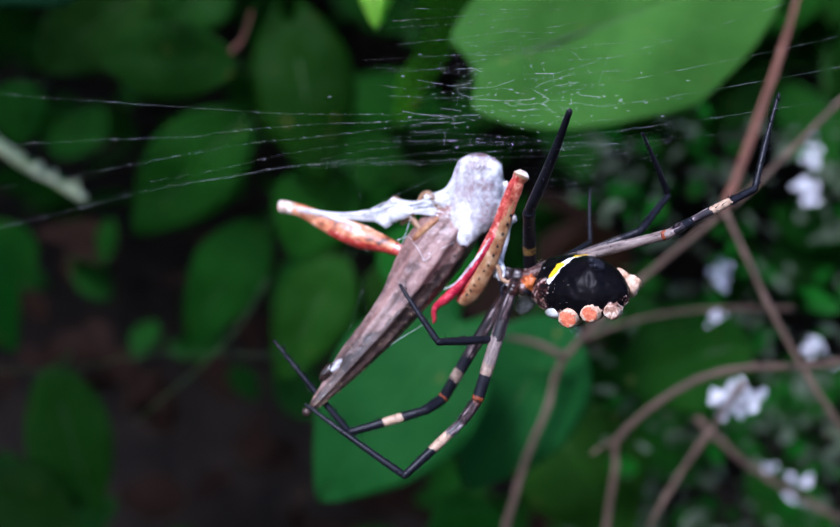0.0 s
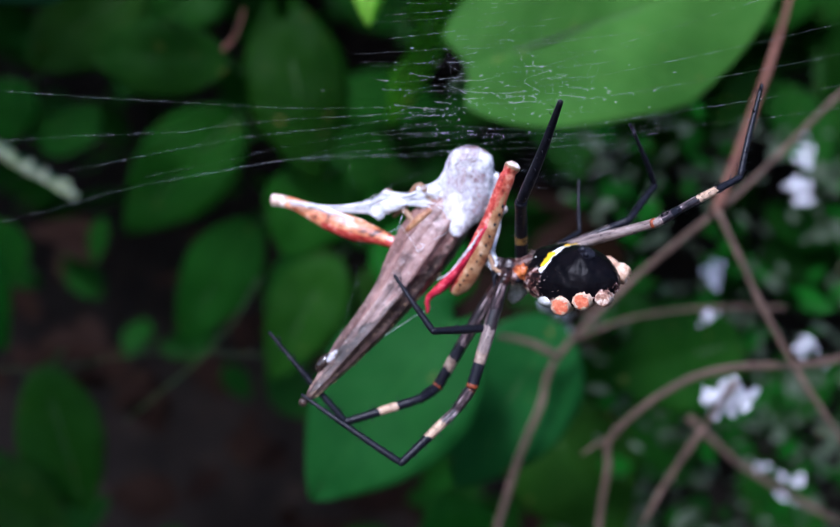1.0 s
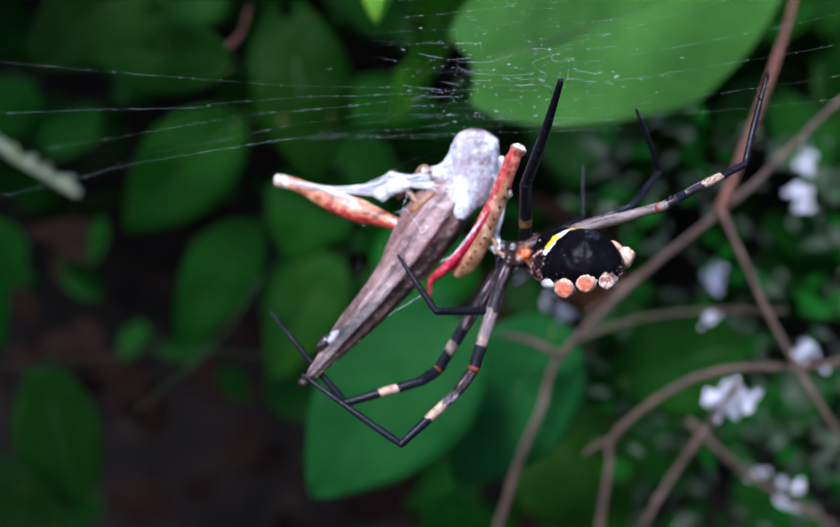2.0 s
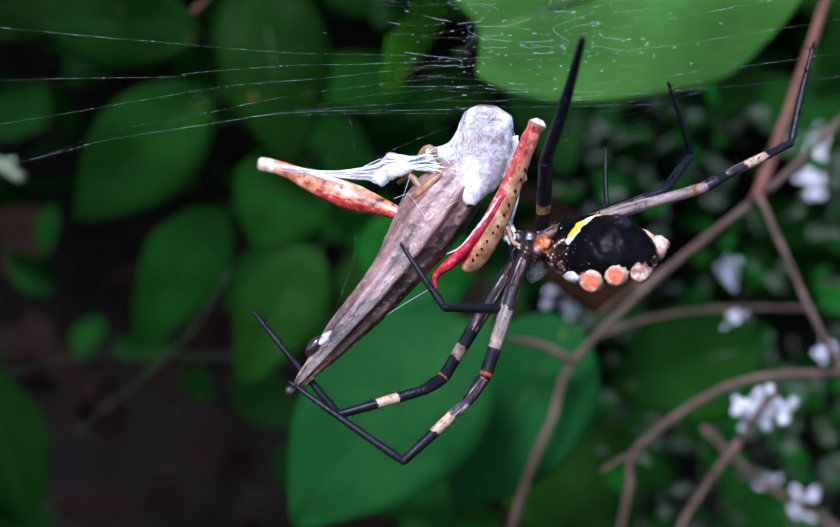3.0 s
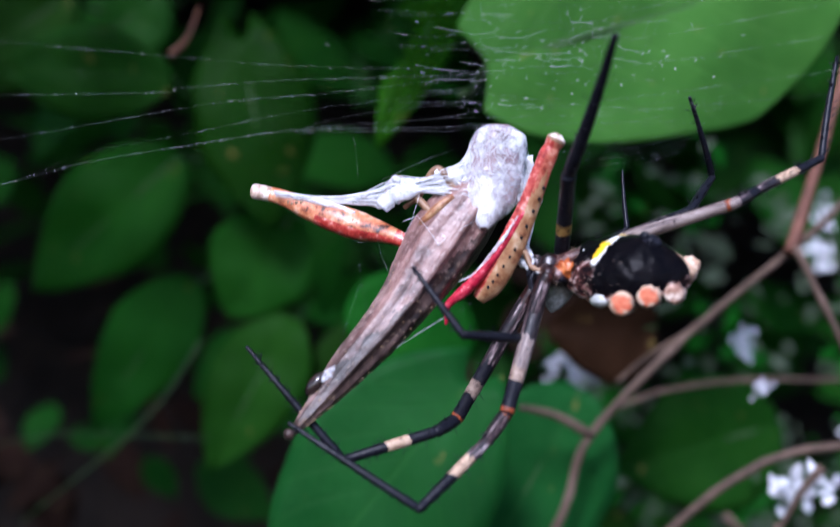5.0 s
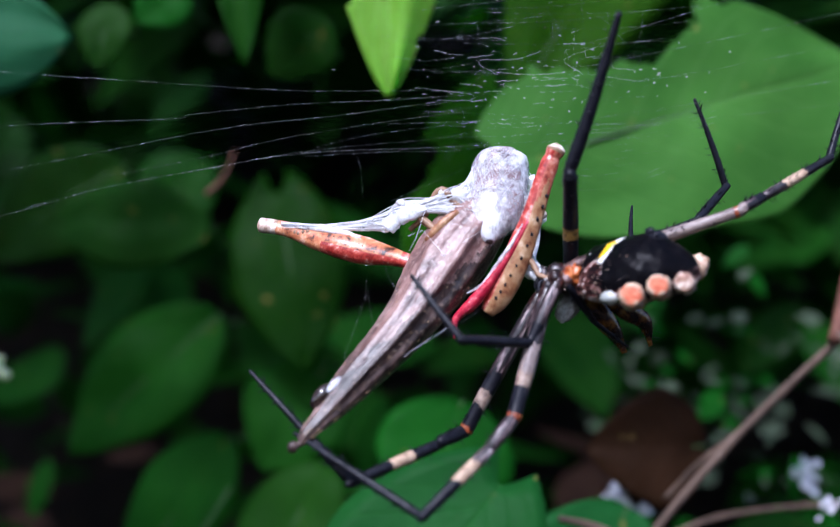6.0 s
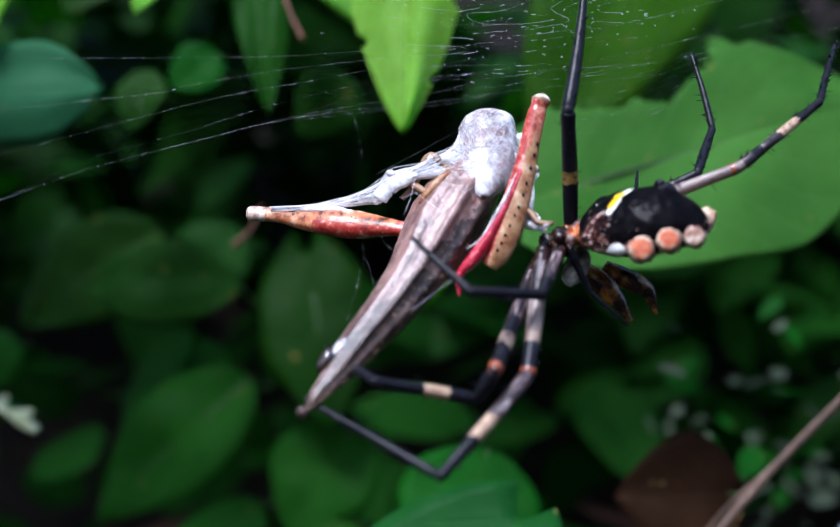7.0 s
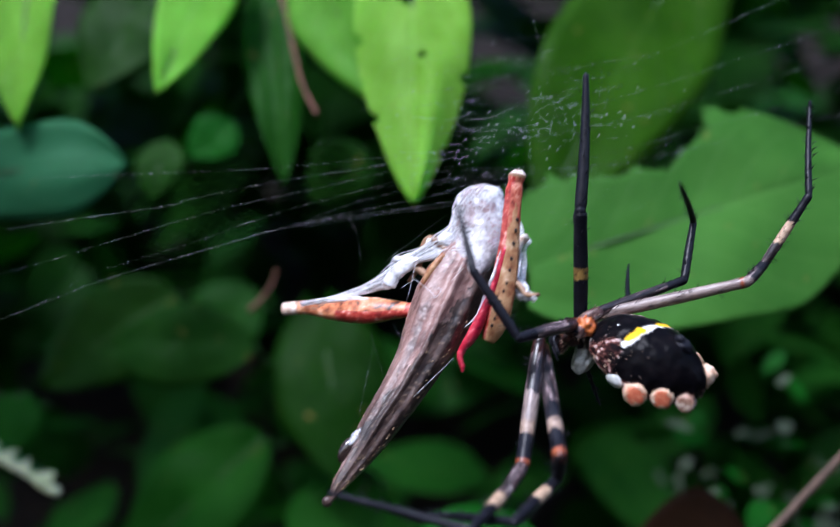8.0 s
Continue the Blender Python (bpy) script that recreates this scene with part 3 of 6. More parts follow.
foliage("undergrowth", "dark tangle of shrub leaves in deep shade", 1000, ((-520, 520), (420, 720), (20, 900)), (34, 70), LEAF_SHADED, 5, (-600, -10, 0, 345))
# the next two masses are an added canopy that blocks light from the background
foliage("overhanging_foliage", "added canopy of leaves that keeps skylight off the background", 760, ((-750, 750), (40, 1150), (650, 900)), (75, 135), LEAF_SHADED, 6)
foliage("overhanging_foliage", "added upper canopy leaves that darken the far background", 260, ((-700, 700), (430, 1150), (900, 990)), (90, 145), LEAF_SHADED, 41)
foliage("withered_leaves", "withered leaves hanging in the tangle, brown darkened for shade", 130, ((-330, 60), (360, 520), (60, 330)), (18, 44), LEAF_WITHER, 21)
foliage("undergrowth", "scattered leaves low in the tangle, green darkened for shade", 60, ((-330, 0), (330, 430), (60, 330)), (20, 40), LEAF_SHADED, 22)
foliage("shrub_sprigs", "small fresh leaves of a shrub, mid green", 300, ((50, 240), (240, 420), (130, 360)), (4, 12), LEAF, 8)
foliage("shrub_sprigs", "tiny grey-green leaves of a shrub in dappled light", 880, ((50, 250), (230, 420), (120, 355)), (3, 9), LEAF_GREY, 9)

foliage("undergrowth", "dark leaves of the shrub above the web, in deep shade", 260, ((20, 420), (400, 520), (380, 640)), (34, 64), LEAF_SHADED, 31)

# two branches out of view, added to block the sun from the left background
foliage("overhanging_branch", "unseen leafy branch added to shade the left background", 100, ((-520, -165), (-125, 95), (475, 580)), (45, 85), LEAF_SHADED, 12)
foliage("overhanging_branch", "unseen low branch added to shade the lower left background", 80, ((-520, -170), (-150, -40), (455, 540)), (45, 85), LEAF_SHADED, 14)


# ---- twigs and stems ----
def twig(name, label, pts, r0, r1, mat, lumps=True, seed=1, forks=()):
    root = empty(name, label, "twig", Matrix.Translation(Vector(pts[0]) * MM), "twigs")
    o = Vector(pts[0])
    rng = random.Random(seed)
    line = catmull([Vector(p) - o for p in pts], 8)
    n = len(line)
    bm = bmesh.new()
    rad = [(r0 + (r1 - r0) * i / (n - 1)) * (1 + (0.18 * noise.noise(Vector((i * 0.6, seed, 0))) if lumps else 0)) for i in range(n)]
    jig = [Vector(p) + Vector((rng.uniform(-1, 1), rng.uniform(-1, 1), rng.uniform(-1, 1))) * r0 * 0.12 for p in line]
    tube(bm, jig, rad, 9, wobble=0.06, rng=rng)
    part("stem", bm, mat, root)
    for a, b, r in forks:
        bm = bmesh.new()
        a, b = Vector(a) - o, Vector(b) - o
        tube(bm, catmull([a, (a + b) / 2 + Vector((0, 0, r)), b], 5), [r * (1 - 0.045 * i) for i in range(11)], 8, wobble=0.08, rng=rng)
        part("side_shoot", bm, mat, root)
    return root


twig("bare_twig", "bare grey-brown woody twig crossing behind the spider",
     [(119.67, 185, 353.63), (100.03, 178, 338.17), (77.05, 172, 316.62), (52.97, 178, 295.75), (34.3, 182, 275.87), (29.93, 184, 262.89), (24.9, 185, 250.67), (19.36, 186, 232.54), (16.56, 186, 222.86)], 0.6, 1.1, TWIG,
     forks=[((34.3, 182, 275.87), (19.5, 176, 281.45), 1.1), ((52.97, 178, 295.75), (41.2, 190, 285.91), 0.8)])
twig("bare_twig", "thick reddish bare twig rising behind the web", [(92.41, 180, 371.42), (87.85, 178, 355.3), (78.32, 174, 330.2), (70.07, 170, 310.87)], 0.6, 1.25, TWIG_RED)
twig("bare_twig", "thin straight greenish brown twig", [(69.56, 166, 311.63), (78.91, 166, 290.62), (87.03, 166, 274.91), (94.65, 166, 262.72), (103.39, 166, 249.4)], 0.7, 0.65, TWIG)
twig("bare_twig", "crooked pale grey twig with side shoots", [(108.56, 178, 278.75), (94.64, 174, 275.29), (67.22, 171, 273.01), (47.9, 176, 258.66), (46.19, 180, 247.97), (44.77, 184, 234.89), (44.18, 184, 225.43)], 0.85, 0.9, TWIG,
     forks=[((75.49, 172, 271.02), (68.94, 176, 259.49), 0.9), ((68.94, 176, 259.75), (54.53, 182, 233.61), 1.0), ((48.54, 176, 257.75), (39.91, 180, 251.88), 0.5)])
twig("bare_twig", "thin brown twig lying level in the shade", [(100.6, 215, 286.72), (71.83, 212, 286.17), (45.69, 205, 280.66), (13.17, 205, 262.76)], 0.6, 0.5, TWIG)
twig("bare_twig", "grey twig low in the tangle", [(77.08, 230, 253.1), (92.67, 230, 238.81), (125.42, 235, 218.72)], 1.0, 1.0, TWIG)
twig("climbing_vine", "thin brown vine stem hanging among leaves", [(-47.13, 158.0, 451.18), (-44.17, 158.0, 431.03), (-39.88, 158.0, 412.4), (-35.49, 158.0, 393.7), (-31.24, 158.0, 383.25)], 0.62, 0.45, TWIG_RED)
twig("climbing_vine", "thin dark vine stem in the shade", [(-56.15, 240, 295.44), (-70.4, 240, 274.64), (-103, 245, 247.45)], 0.32, 0.25, STALK)
twig("climbing_vine", "thin level tendril in the shade", [(-163.72, 250, 264.51), (-129.38, 250, 264.62), (-95.61, 250, 270.16), (-55.16, 250, 269.34)], 0.22, 0.18, STALK)
twig("climbing_vine", "orange-brown withered tendril tip", [(-51.58, 205, 372.12), (-53.4, 203, 364.02), (-57.28, 203, 359.58)], 0.3, 0.8, TWIG_RED)


def green_stick():
    pts = [(-155.62, 220, 351.03), (-134.9, 220, 336.56), (-121.22, 220, 328.1), (-107.64, 220, 320.21)]
    st = twig("green_stem", "pale green broken stem with leafy lichen flakes", pts, 2.5, 1.1, STEM_GREEN, seed=3)
    rng = random.Random(7)
    o = Vector(pts[0])
    for k in range(9):
        s = 0.4 + 0.065 * k
        p = catmull([Vector(q) - o for q in pts], 8)[int(s * 24)]
        bm = bmesh.new()
        c = Vector(p[:3]) + Vector((rng.uniform(-0.5, 0.5), -1.2, 1.4 + rng.uniform(0, 1)))
        blob(bm, c, (rng.uniform(0.8, 2.2), 0.6, rng.uniform(0.5, 1.7)), Matrix.Rotation(rng.uniform(-0.9, 0.9), 4, "Y"), seg=10, rings=7, rough=0.6, freq=2.0)
        part("lichen_flake", bm, LEAF_TEAL if k % 2 else STEM_GREEN, st)


green_stick()


def blossom(centre, size, count, seed, label="cluster of small white petals caught among twigs"):
    rng = random.Random(seed)
    c = Vector(centre)
    root = empty("blossom", label, "blossom", Matrix.Translation(c * MM), "white blossoms")
    for _ in range(count * 2):
        bm = bmesh.new()
        p = Vector((rng.gauss(0, size * 0.35), rng.gauss(0, size * 0.25), rng.gauss(0, size * 0.45)))
        q = p + Vector((rng.uniform(-1, 1), rng.uniform(-0.6, 0.6), rng.uniform(-1, 1))).normalized() * size * rng.uniform(0.4, 0.8)
        leaf_mesh(bm, p, q, size * rng.uniform(0.28, 0.5), (rng.uniform(-0.5, 0.5), -1, rng.uniform(0, 1)), rows=6, cols=4, seed=seed)
        o = part("petal", bm, PETAL, root)
        s = o.modifiers.new("thickness", "SOLIDIFY")
        s.thickness = 0.0002


blossom((74.6, 184, 264.6), 5.2, 11, 1)
blossom((77.65, 180, 266.72), 4.2, 6, 2)
blossom((75.55, 200, 285.32), 2.4, 6, 23)
blossom((43.12, 215, 287.62), 4, 5, 4)
blossom((37.78, 215, 286.09), 5, 6, 5)
blossom((129.32, 280, 337.34), 5, 5, 6)
blossom((127.41, 280, 325.12), 6, 5, 7)
blossom((115.01, 240, 273.16), 4, 5, 8)
blossom((116.45, 260, 225.4), 5, 5, 9)
blossom((109.1, 270, 228.35), 4, 4, 10)
blossom((86.42, 240, 295.96), 5, 5, 11)
blossom((40.09, 240, 291.63), 5, 5, 12)
blossom((44.21, 240, 287.5), 5, 5, 13)


# ---- web ----
WEB_ROWS = [
    (0, pose(0.02378, 0.07923, 0.29614, 1.77, -0.41, -1.29)),
    (0.5, pose(0.02406, 0.08037, 0.29702, 2.46, -0.78, -0.26)),
    (1, pose(0.02380, 0.08208, 0.29738, 2.07, -1.17, -0.15)),
    (1.5, pose(0.02307, 0.08178, 0.29836, 2.12, -0.63, 0.12)),
    (2.8, pose(0.02289, 0.08419, 0.29754, -0.18, -0.60, 0.18)),
    (3, pose(0.01970, 0.09354, 0.29896, -0.82, -0.46, -0.63)),
    (3.5, pose(0.01828, 0.10479, 0.30031, -0.86, 0.09, -1.43)),
    (4, pose(0.01691, 0.10328, 0.30166, -1.40, 0.63, -1.12)),
    (4.5, pose(0.01798, 0.10500, 0.30000, -0.00, 0.00, -0.00)),
    (5, pose(0.01835, 0.10561, 0.29942, -0.15, -1.47, 0.20)),
    (5.2, pose(0.01820, 0.10516, 0.30012, -0.56, -0.88, 1.07)),
    (6.3, pose(0.01853, 0.10877, 0.30144, 0.98, -3.11, 4.00)),
    (6.5, pose(0.01954, 0.10722, 0.29999, -2.21, -5.53, 5.11)),
    (7, pose(0.02010, 0.10375, 0.30646, -1.50, -7.84, 6.21)),
    (7.2, pose(0.02189, 0.10149, 0.30422, -1.05, -10.52, 6.67)),
    (7.3, pose(0.01855, 0.10198, 0.30660, -1.13, -9.78, 6.49)),
    (7.5, pose(0.02295, 0.10252, 0.30621, -1.27, -9.35, 6.48)),
    (7.7, pose(0.02050, 0.10274, 0.30278, -1.38, -10.37, 6.32)),
    (8, pose(0.01835, 0.10306, 0.30371, -1.52, -9.31, 6.65)),
]
web = empty("orb_web", "torn orb web of fine white silk with beaded threads", "spider web")


def flatten(p):
    """Lays a point of the sheet nearer to the sheet's own upright plane, which stands square to the line of sight."""
    k = (105 + 0.6 * p.y) / (105 + p.y)
    return Vector(((p.x + 17.98) * k - 17.98, (105 + p.y) * k - 105, p.z * k))


def thread(name, pts, r=0.035, beads=0, seed=0, wave=0.0, mat=None):
    """One strand of silk with small droplets on it."""
    rng = random.Random(seed)
    line = [Vector(p[:3]) for p in catmull(pts, 8)]
    line = [flatten(p) for p in line]
    if wave:
        line = [p + Vector((rng.uniform(-1, 1), rng.uniform(-1, 1), rng.uniform(-1, 1))) * wave for p in line]
    bm = bmesh.new()
    tube(bm, line, [(0.003 + r * 0.11) * rng.uniform(0.6, 1.4) for _ in line], 5)
    strand = len(bm.faces)
    for _ in range(beads * 2):
        i = rng.randrange(len(line) - 1)
        q = line[i].lerp(line[i + 1], rng.random())
        s = min(0.034, r * rng.choice((0.3, 0.35, 0.45, 0.55, 0.9)))
        bmesh.ops.create_icosphere(bm, subdivisions=1, radius=s * MM, matrix=Matrix.Translation(q * MM))
    bm.faces.ensure_lookup_table()
    for f in bm.faces[strand:]:
        f.material_index = 1
    return part(name, bm, [mat or THREAD, SILK], web)


def build_web():
    rad = "radial_thread"
    thread(rad, [(-90.1, -12.02, 28.32), (-62.37, -9.83, 25.71), (-47.41, -8.77, 24.45), (-33.24, -7.85, 23.35), (-18.21, -7.48, 22.92), (-11.23, -7.16, 22.53)], 0.05, 26, 1)
    thread(rad, [(-95.33, -5.28, 20.29), (-64.23, -5.83, 20.95), (-47.39, -5.91, 21.05), (-45.25, -6.21, 21.39), (-33.41, -6.75, 22.04), (-22.89, -6.83, 22.14), (-12.85, -7.03, 22.38)], 0.06, 30, 2)
    thread(rad, [(-100.25, 1.05, 12.75), (-65.86, -2.35, 16.8), (-53.15, -3.77, 18.49), (-40.81, -5.07, 20.04), (-28.85, -5.7, 20.79), (-15.88, -6.62, 21.89)], 0.05, 30, 3)
    thread(rad, [(-56.17, -1.3, 15.55), (-50.09, -1.98, 16.36), (-44.4, -2.66, 17.17), (-35.05, -3.99, 18.75), (-22.98, -5.07, 20.04), (-13.49, -5.7, 20.79)], 0.03, 16, 4)
    thread(rad, [(-104.98, 7.16, 5.47), (-67.62, 1.44, 12.29), (-57.48, -0.28, 14.33), (-42.77, -1.85, 16.2), (-37.14, -2.44, 16.9), (-29.17, -2.8, 17.33), (-18.23, -2.8, 17.33), (-10.94, -2.88, 17.44)], 0.085, 40, 5)
    thread(rad, [(-42.77, -1.85, 16.2), (-34.04, -2.75, 17.28), (-25.49, -3.2, 17.81), (-17.02, -3.55, 18.23), (-11.03, -4.21, 19.01)], 0.035, 12, 6)
    thread(rad, [(-66.18, 1.05, 12.75), (-63.45, 0.57, 13.32), (-59.84, -0.6, 14.72)], 0.03, 8, 7)
    thread(rad, [(-31.56, -3.11, 17.7), (-25.43, -3.99, 18.75), (-19.42, -4.42, 19.27), (-11.07, -4.85, 19.78)], 0.035, 10, 8)
    thread(rad, [(-32.87, -2.44, 16.9), (-23.1, -2.57, 17.06), (-15.18, -2.48, 16.96), (-7.31, -3.11, 17.7)], 0.035, 10, 9)
    for k, (a, b) in enumerate((((53.66, -13.48, 30.06), (3.28, -7.36, 22.77)), ((55.98, -10.52, 26.53), (2.03, -4.85, 19.78)), ((51.49, -16.26, 33.37), (0.07, -8.97, 24.68)), ((58.13, -7.77, 23.25), (0.44, -3.77, 18.49)), ((43.41, -20.12, 37.97), (-1.35, -10.52, 26.53)))):
        A, B = Vector(a), Vector(b)
        thread(rad, [A, A.lerp(B, 0.35) + Vector((0, 0, -0.8)), A.lerp(B, 0.7) + Vector((0, 0, -0.6)), B], 0.045, 26, 20 + k)
    # spiral strands around the hub, close and nearly level
    rng = random.Random(11)
    U, V = Vector((1, 0, 0)), Vector((0, -0.643, 0.766))
    hub = Vector((-5.38, -6.95, 22.28))
    for k in range(34):
        v = -6.0 + k * 0.62 + rng.uniform(-0.2, 0.2)
        a = rng.uniform(-19, 0)
        b = a + rng.uniform(7, 26)
        sag = rng.uniform(-0.2, 0.6)
        tilt = rng.uniform(-1.2, 1.4)
        pts = [hub + U * (a + (b - a) * s) + V * (v + (s - 0.5) * tilt - sag * math.sin(math.pi * s)) for s in (0, 0.25, 0.5, 0.75, 1)]
        thread("spiral_thread", pts, rng.uniform(0.022, 0.045), rng.randrange(8, 20), 100 + k, 0.03)
    for k in range(11):
        v = -3.2 - k * 0.95
        a = 1.0 + k * 0.2
        b = 24 - k * 0.7
        pts = [hub + U * (a + (b - a) * s) + V * (v + 2.6 * s * s - 0.4 * math.sin(math.pi * s)) for s in (0, 0.3, 0.65, 1)]
        thread("spiral_thread", pts, 0.012, 4, 200 + k)
    for k in range(18):
        c = hub + U * rng.gauss(1, 8) + V * (rng.gauss(2.5, 2.6))
        w = rng.uniform(0.4, 1.7)
        slope = rng.uniform(-0.25, 0.2)
        pts = [c + U * (w * (i - 2) * 0.5) + V * (slope * w * (i - 2) * 0.5 + rng.uniform(-0.07, 0.07)) for i in range(5)]
        thread("silk_zigzag", pts, rng.uniform(0.02, 0.07), 5, 300 + k, 0.03, SILK)
    # short bits of white silk that stand in for glints on the hub threads
    for k in range(80):
        c = hub + U * rng.gauss(1, 9) + V * rng.gauss(2, 3.2)
        d = U * rng.uniform(0.1, 0.5) + V * rng.uniform(-0.15, 0.15)
        thread("silk_sparkle", [c, c + d * 0.5 + V * 0.05, c + d], rng.uniform(0.06, 0.2), 1, 500 + k, 0.02, SILK)
    thread("silk_zigzag", [(-19.37, -7.77, 23.25), (-14.73, -7.28, 22.67), (-12.85, -7.03, 22.38), (-13.07, -6.62, 21.89), (-17.05, -6.71, 21.99)], 0.035, 14, 400, 0.03, SILK)
    thread("silk_zigzag", [(-5.24, -10.21, 26.17), (-8.01, -9.75, 25.61), (-11.98, -9.75, 25.61), (-10.49, -8.89, 24.59), (-5.58, -8.49, 24.11), (-2.15, -8.57, 24.21)], 0.035, 14, 401, 0.03, SILK)
    thread("silk_zigzag", [(1.46, -10.52, 26.53), (-2.31, -9.55, 25.38), (-0.39, -8.37, 23.97), (-4.94, -7.97, 23.49)], 0.035, 14, 402, 0.03, SILK)
    # vertical stays of the torn part
    thread("stay_thread", [(3.28, -7.36, 22.77), (1.93, -7.69, 23.16), (0.36, -8.97, 24.68), (-1.16, -18.23, 35.72)], 0.03, 8, 410)
    thread("stay_thread", [(-26.14, 1.29, 12.46), (-26.25, -1.3, 15.55), (-26.74, -2.75, 17.28)], 0.018, 2, 411)
    for k in range(12):
        a = hub + U * rng.uniform(-9, 14) + V * rng.uniform(-1, 9)
        b = a + U * rng.uniform(-3, 3) + V * rng.uniform(2, 6)
        thread("stay_thread", [a, a.lerp(b, 0.5) + U * 0.3, b], 0.022, 6, 420 + k)


build_web()

# ---- prey ----
PREY_ROWS = [
    (0, pose(0.02378, 0.07923, 0.29614, 1.77, -0.41, -1.29)),
    (0.5, pose(0.02406, 0.08037, 0.29702, 2.46, -0.78, -0.26)),
    (1, pose(0.02380, 0.08208, 0.29738, 2.07, -1.17, -0.15)),
    (1.5, pose(0.02307, 0.08178, 0.29836, 2.12, -0.63, 0.12)),
    (2.8, pose(0.02289, 0.08419, 0.29754, -0.18, -0.60, 0.18)),
    (3, pose(0.01970, 0.09354, 0.29896, -0.82, -0.46, -0.63)),
    (3.5, pose(0.01828, 0.10479, 0.30031, -0.86, 0.09, -1.43)),
    (4, pose(0.01691, 0.10328, 0.30166, -1.40, 0.63, -1.12)),
    (4.5, pose(0.01798, 0.10500, 0.30000, -0.00, 0.00, -0.00)),
    (5, pose(0.01835, 0.10561, 0.29942, -0.15, -1.47, 0.20)),
    (5.2, pose(0.01820, 0.10516, 0.30012, -0.56, -0.88, 1.07)),
    (6.3, pose(0.01853, 0.10877, 0.30144, 0.98, -3.11, 4.00)),
    (6.5, pose(0.01954, 0.10722, 0.29999, -2.21, -5.53, 5.11)),
    (7, pose(0.01866, 0.10502, 0.30586, 0.03, -7.90, 4.90)),
    (7.2, pose(0.01926, 0.10156, 0.30526, -0.34, -8.80, -3.44)),
    (7.3, pose(0.01835, 0.09988, 0.30426, 8.66, -9.11, -6.89)),
    (7.5, pose(0.02019, 0.09322, 0.29964, 17.13, 15.73, -23.61)),
    (7.7, pose(0.01888, 0.09953, 0.30182, 8.71, -0.04, -17.99)),
    (8, pose(0.01684, 0.10269, 0.30640, 6.14, -8.68, -9.21)),
]
prey = empty("grasshopper", "brown slant-faced grasshopper half wrapped in white silk", "insect")


def hopper_body():
    secs = [((-33.05, -2, -16.79), 0.45), ((-32.32, -2, -15.8), 0.76), ((-31.03, -1.5, -14.4), 1.1), ((-29.39, -0.8, -12.46), 1.6), ((-26.96, -0.2, -9.66), 2.15), ((-23.88, 0.4, -6.33), 2.52), ((-20.88, 1, -2.71), 2.95), ((-18.24, 1.8, 1.21), 3.75), ((-16, 2.3, 4.6), 4.2), ((-13.64, 2.4, 7.8), 4.0), ((-11.22, 2.2, 10.65), 3.1), ((-9.83, 2, 12.54), 1.8)]
    line = catmull([(*c, r) for c, r in secs], 9)
    bm = bmesh.new()

    # slot 1 paints the shaded half darker, along with the real side stripe
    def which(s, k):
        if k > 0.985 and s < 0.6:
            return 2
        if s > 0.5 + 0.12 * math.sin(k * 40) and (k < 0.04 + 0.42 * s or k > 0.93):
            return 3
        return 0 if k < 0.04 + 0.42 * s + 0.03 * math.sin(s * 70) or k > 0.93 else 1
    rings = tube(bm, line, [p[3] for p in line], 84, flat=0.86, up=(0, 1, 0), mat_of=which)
    # keels: the roof-like back and the side ridges
    for i, ring in enumerate(rings):
        c = sum((v.co for v in ring), Vector()) / len(ring)
        s = i / (len(rings) - 1)
        for k, v in enumerate(ring):
            a = 2 * math.pi * k / len(ring)
            keel = 0.13 * math.exp(-((a - 1.8) / 0.11) ** 2) + 0.010 * math.cos(a * 21) + 0.10 * math.exp(-((a - 0.12) / 0.14) ** 2) + 0.05 * math.exp(-((a - 2.5) / 0.1) ** 2) + 0.05 * math.exp(-((a - 1.0) / 0.07) ** 2)
            dent = -0.06 * math.exp(-((a - 1.35) / 0.2) ** 2) - 0.06 * math.exp(-((a - 2.15) / 0.2) ** 2) - 0.04 * math.exp(-((a - 0.6) / 0.2) ** 2)
            grain = 0.03 * noise.noise(v.co * 900) + 0.012 * noise.noise(v.co * 2600)
            ringed = 0.035 * max(0, math.sin(s * 150)) * math.exp(-((a - 2.75) / 0.25) ** 2) if 0.2 < s < 0.62 else 0
            v.co = c + (v.co - c) * (1 + keel + dent + grain + ringed)
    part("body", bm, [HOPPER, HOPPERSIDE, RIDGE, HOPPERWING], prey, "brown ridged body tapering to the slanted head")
    bm = bmesh.new()
    blob(bm, (-30.95, -1.3, -11.75), (1.65, 0.95, 0.86), Matrix.Rotation(radians(-52), 4, "Y"), 20, 14)
    eye = part("eye", bm, EYE, prey, "glossy dark oval eye")
    bm = bmesh.new()
    tube(bm, catmull([(-30.2, -2.15, -11.5), (-29.5, -2.1, -10.6), (-28.7, -1.9, -9.8)], 4), [0.12, 0.3, 0.42, 0.4, 0.52, 0.4, 0.34, 0.2, 0.06], 10, flat=0.25, wobble=0.25, rng=random.Random(8))
    part("silk_patch", bm, WRAP, prey)
    # warts along the back edge
    rng = random.Random(5)
    bm = bmesh.new()
    for k in range(170):
        s = rng.random()
        i = int(8 + s * 62)
        p = line[min(i, len(line) - 1)]
        a = rng.choice((rng.gauss(2.75, 0.1), rng.gauss(1.8, 0.05), rng.gauss(0.15, 0.1), rng.uniform(0, 3)))
        r = p[3] * (1.06 if a > 2.4 or a < 0.4 else 1.02)
        d = (Vector(line[i + 1][:3]) - Vector(line[i][:3])).normalized()
        sd = d.cross(Vector((0, 1, 0))).normalized()
        ot = d.cross(sd)
        q = Vector(p[:3]) + (sd * math.cos(a) + ot * math.sin(a) * 0.86) * r * 0.99
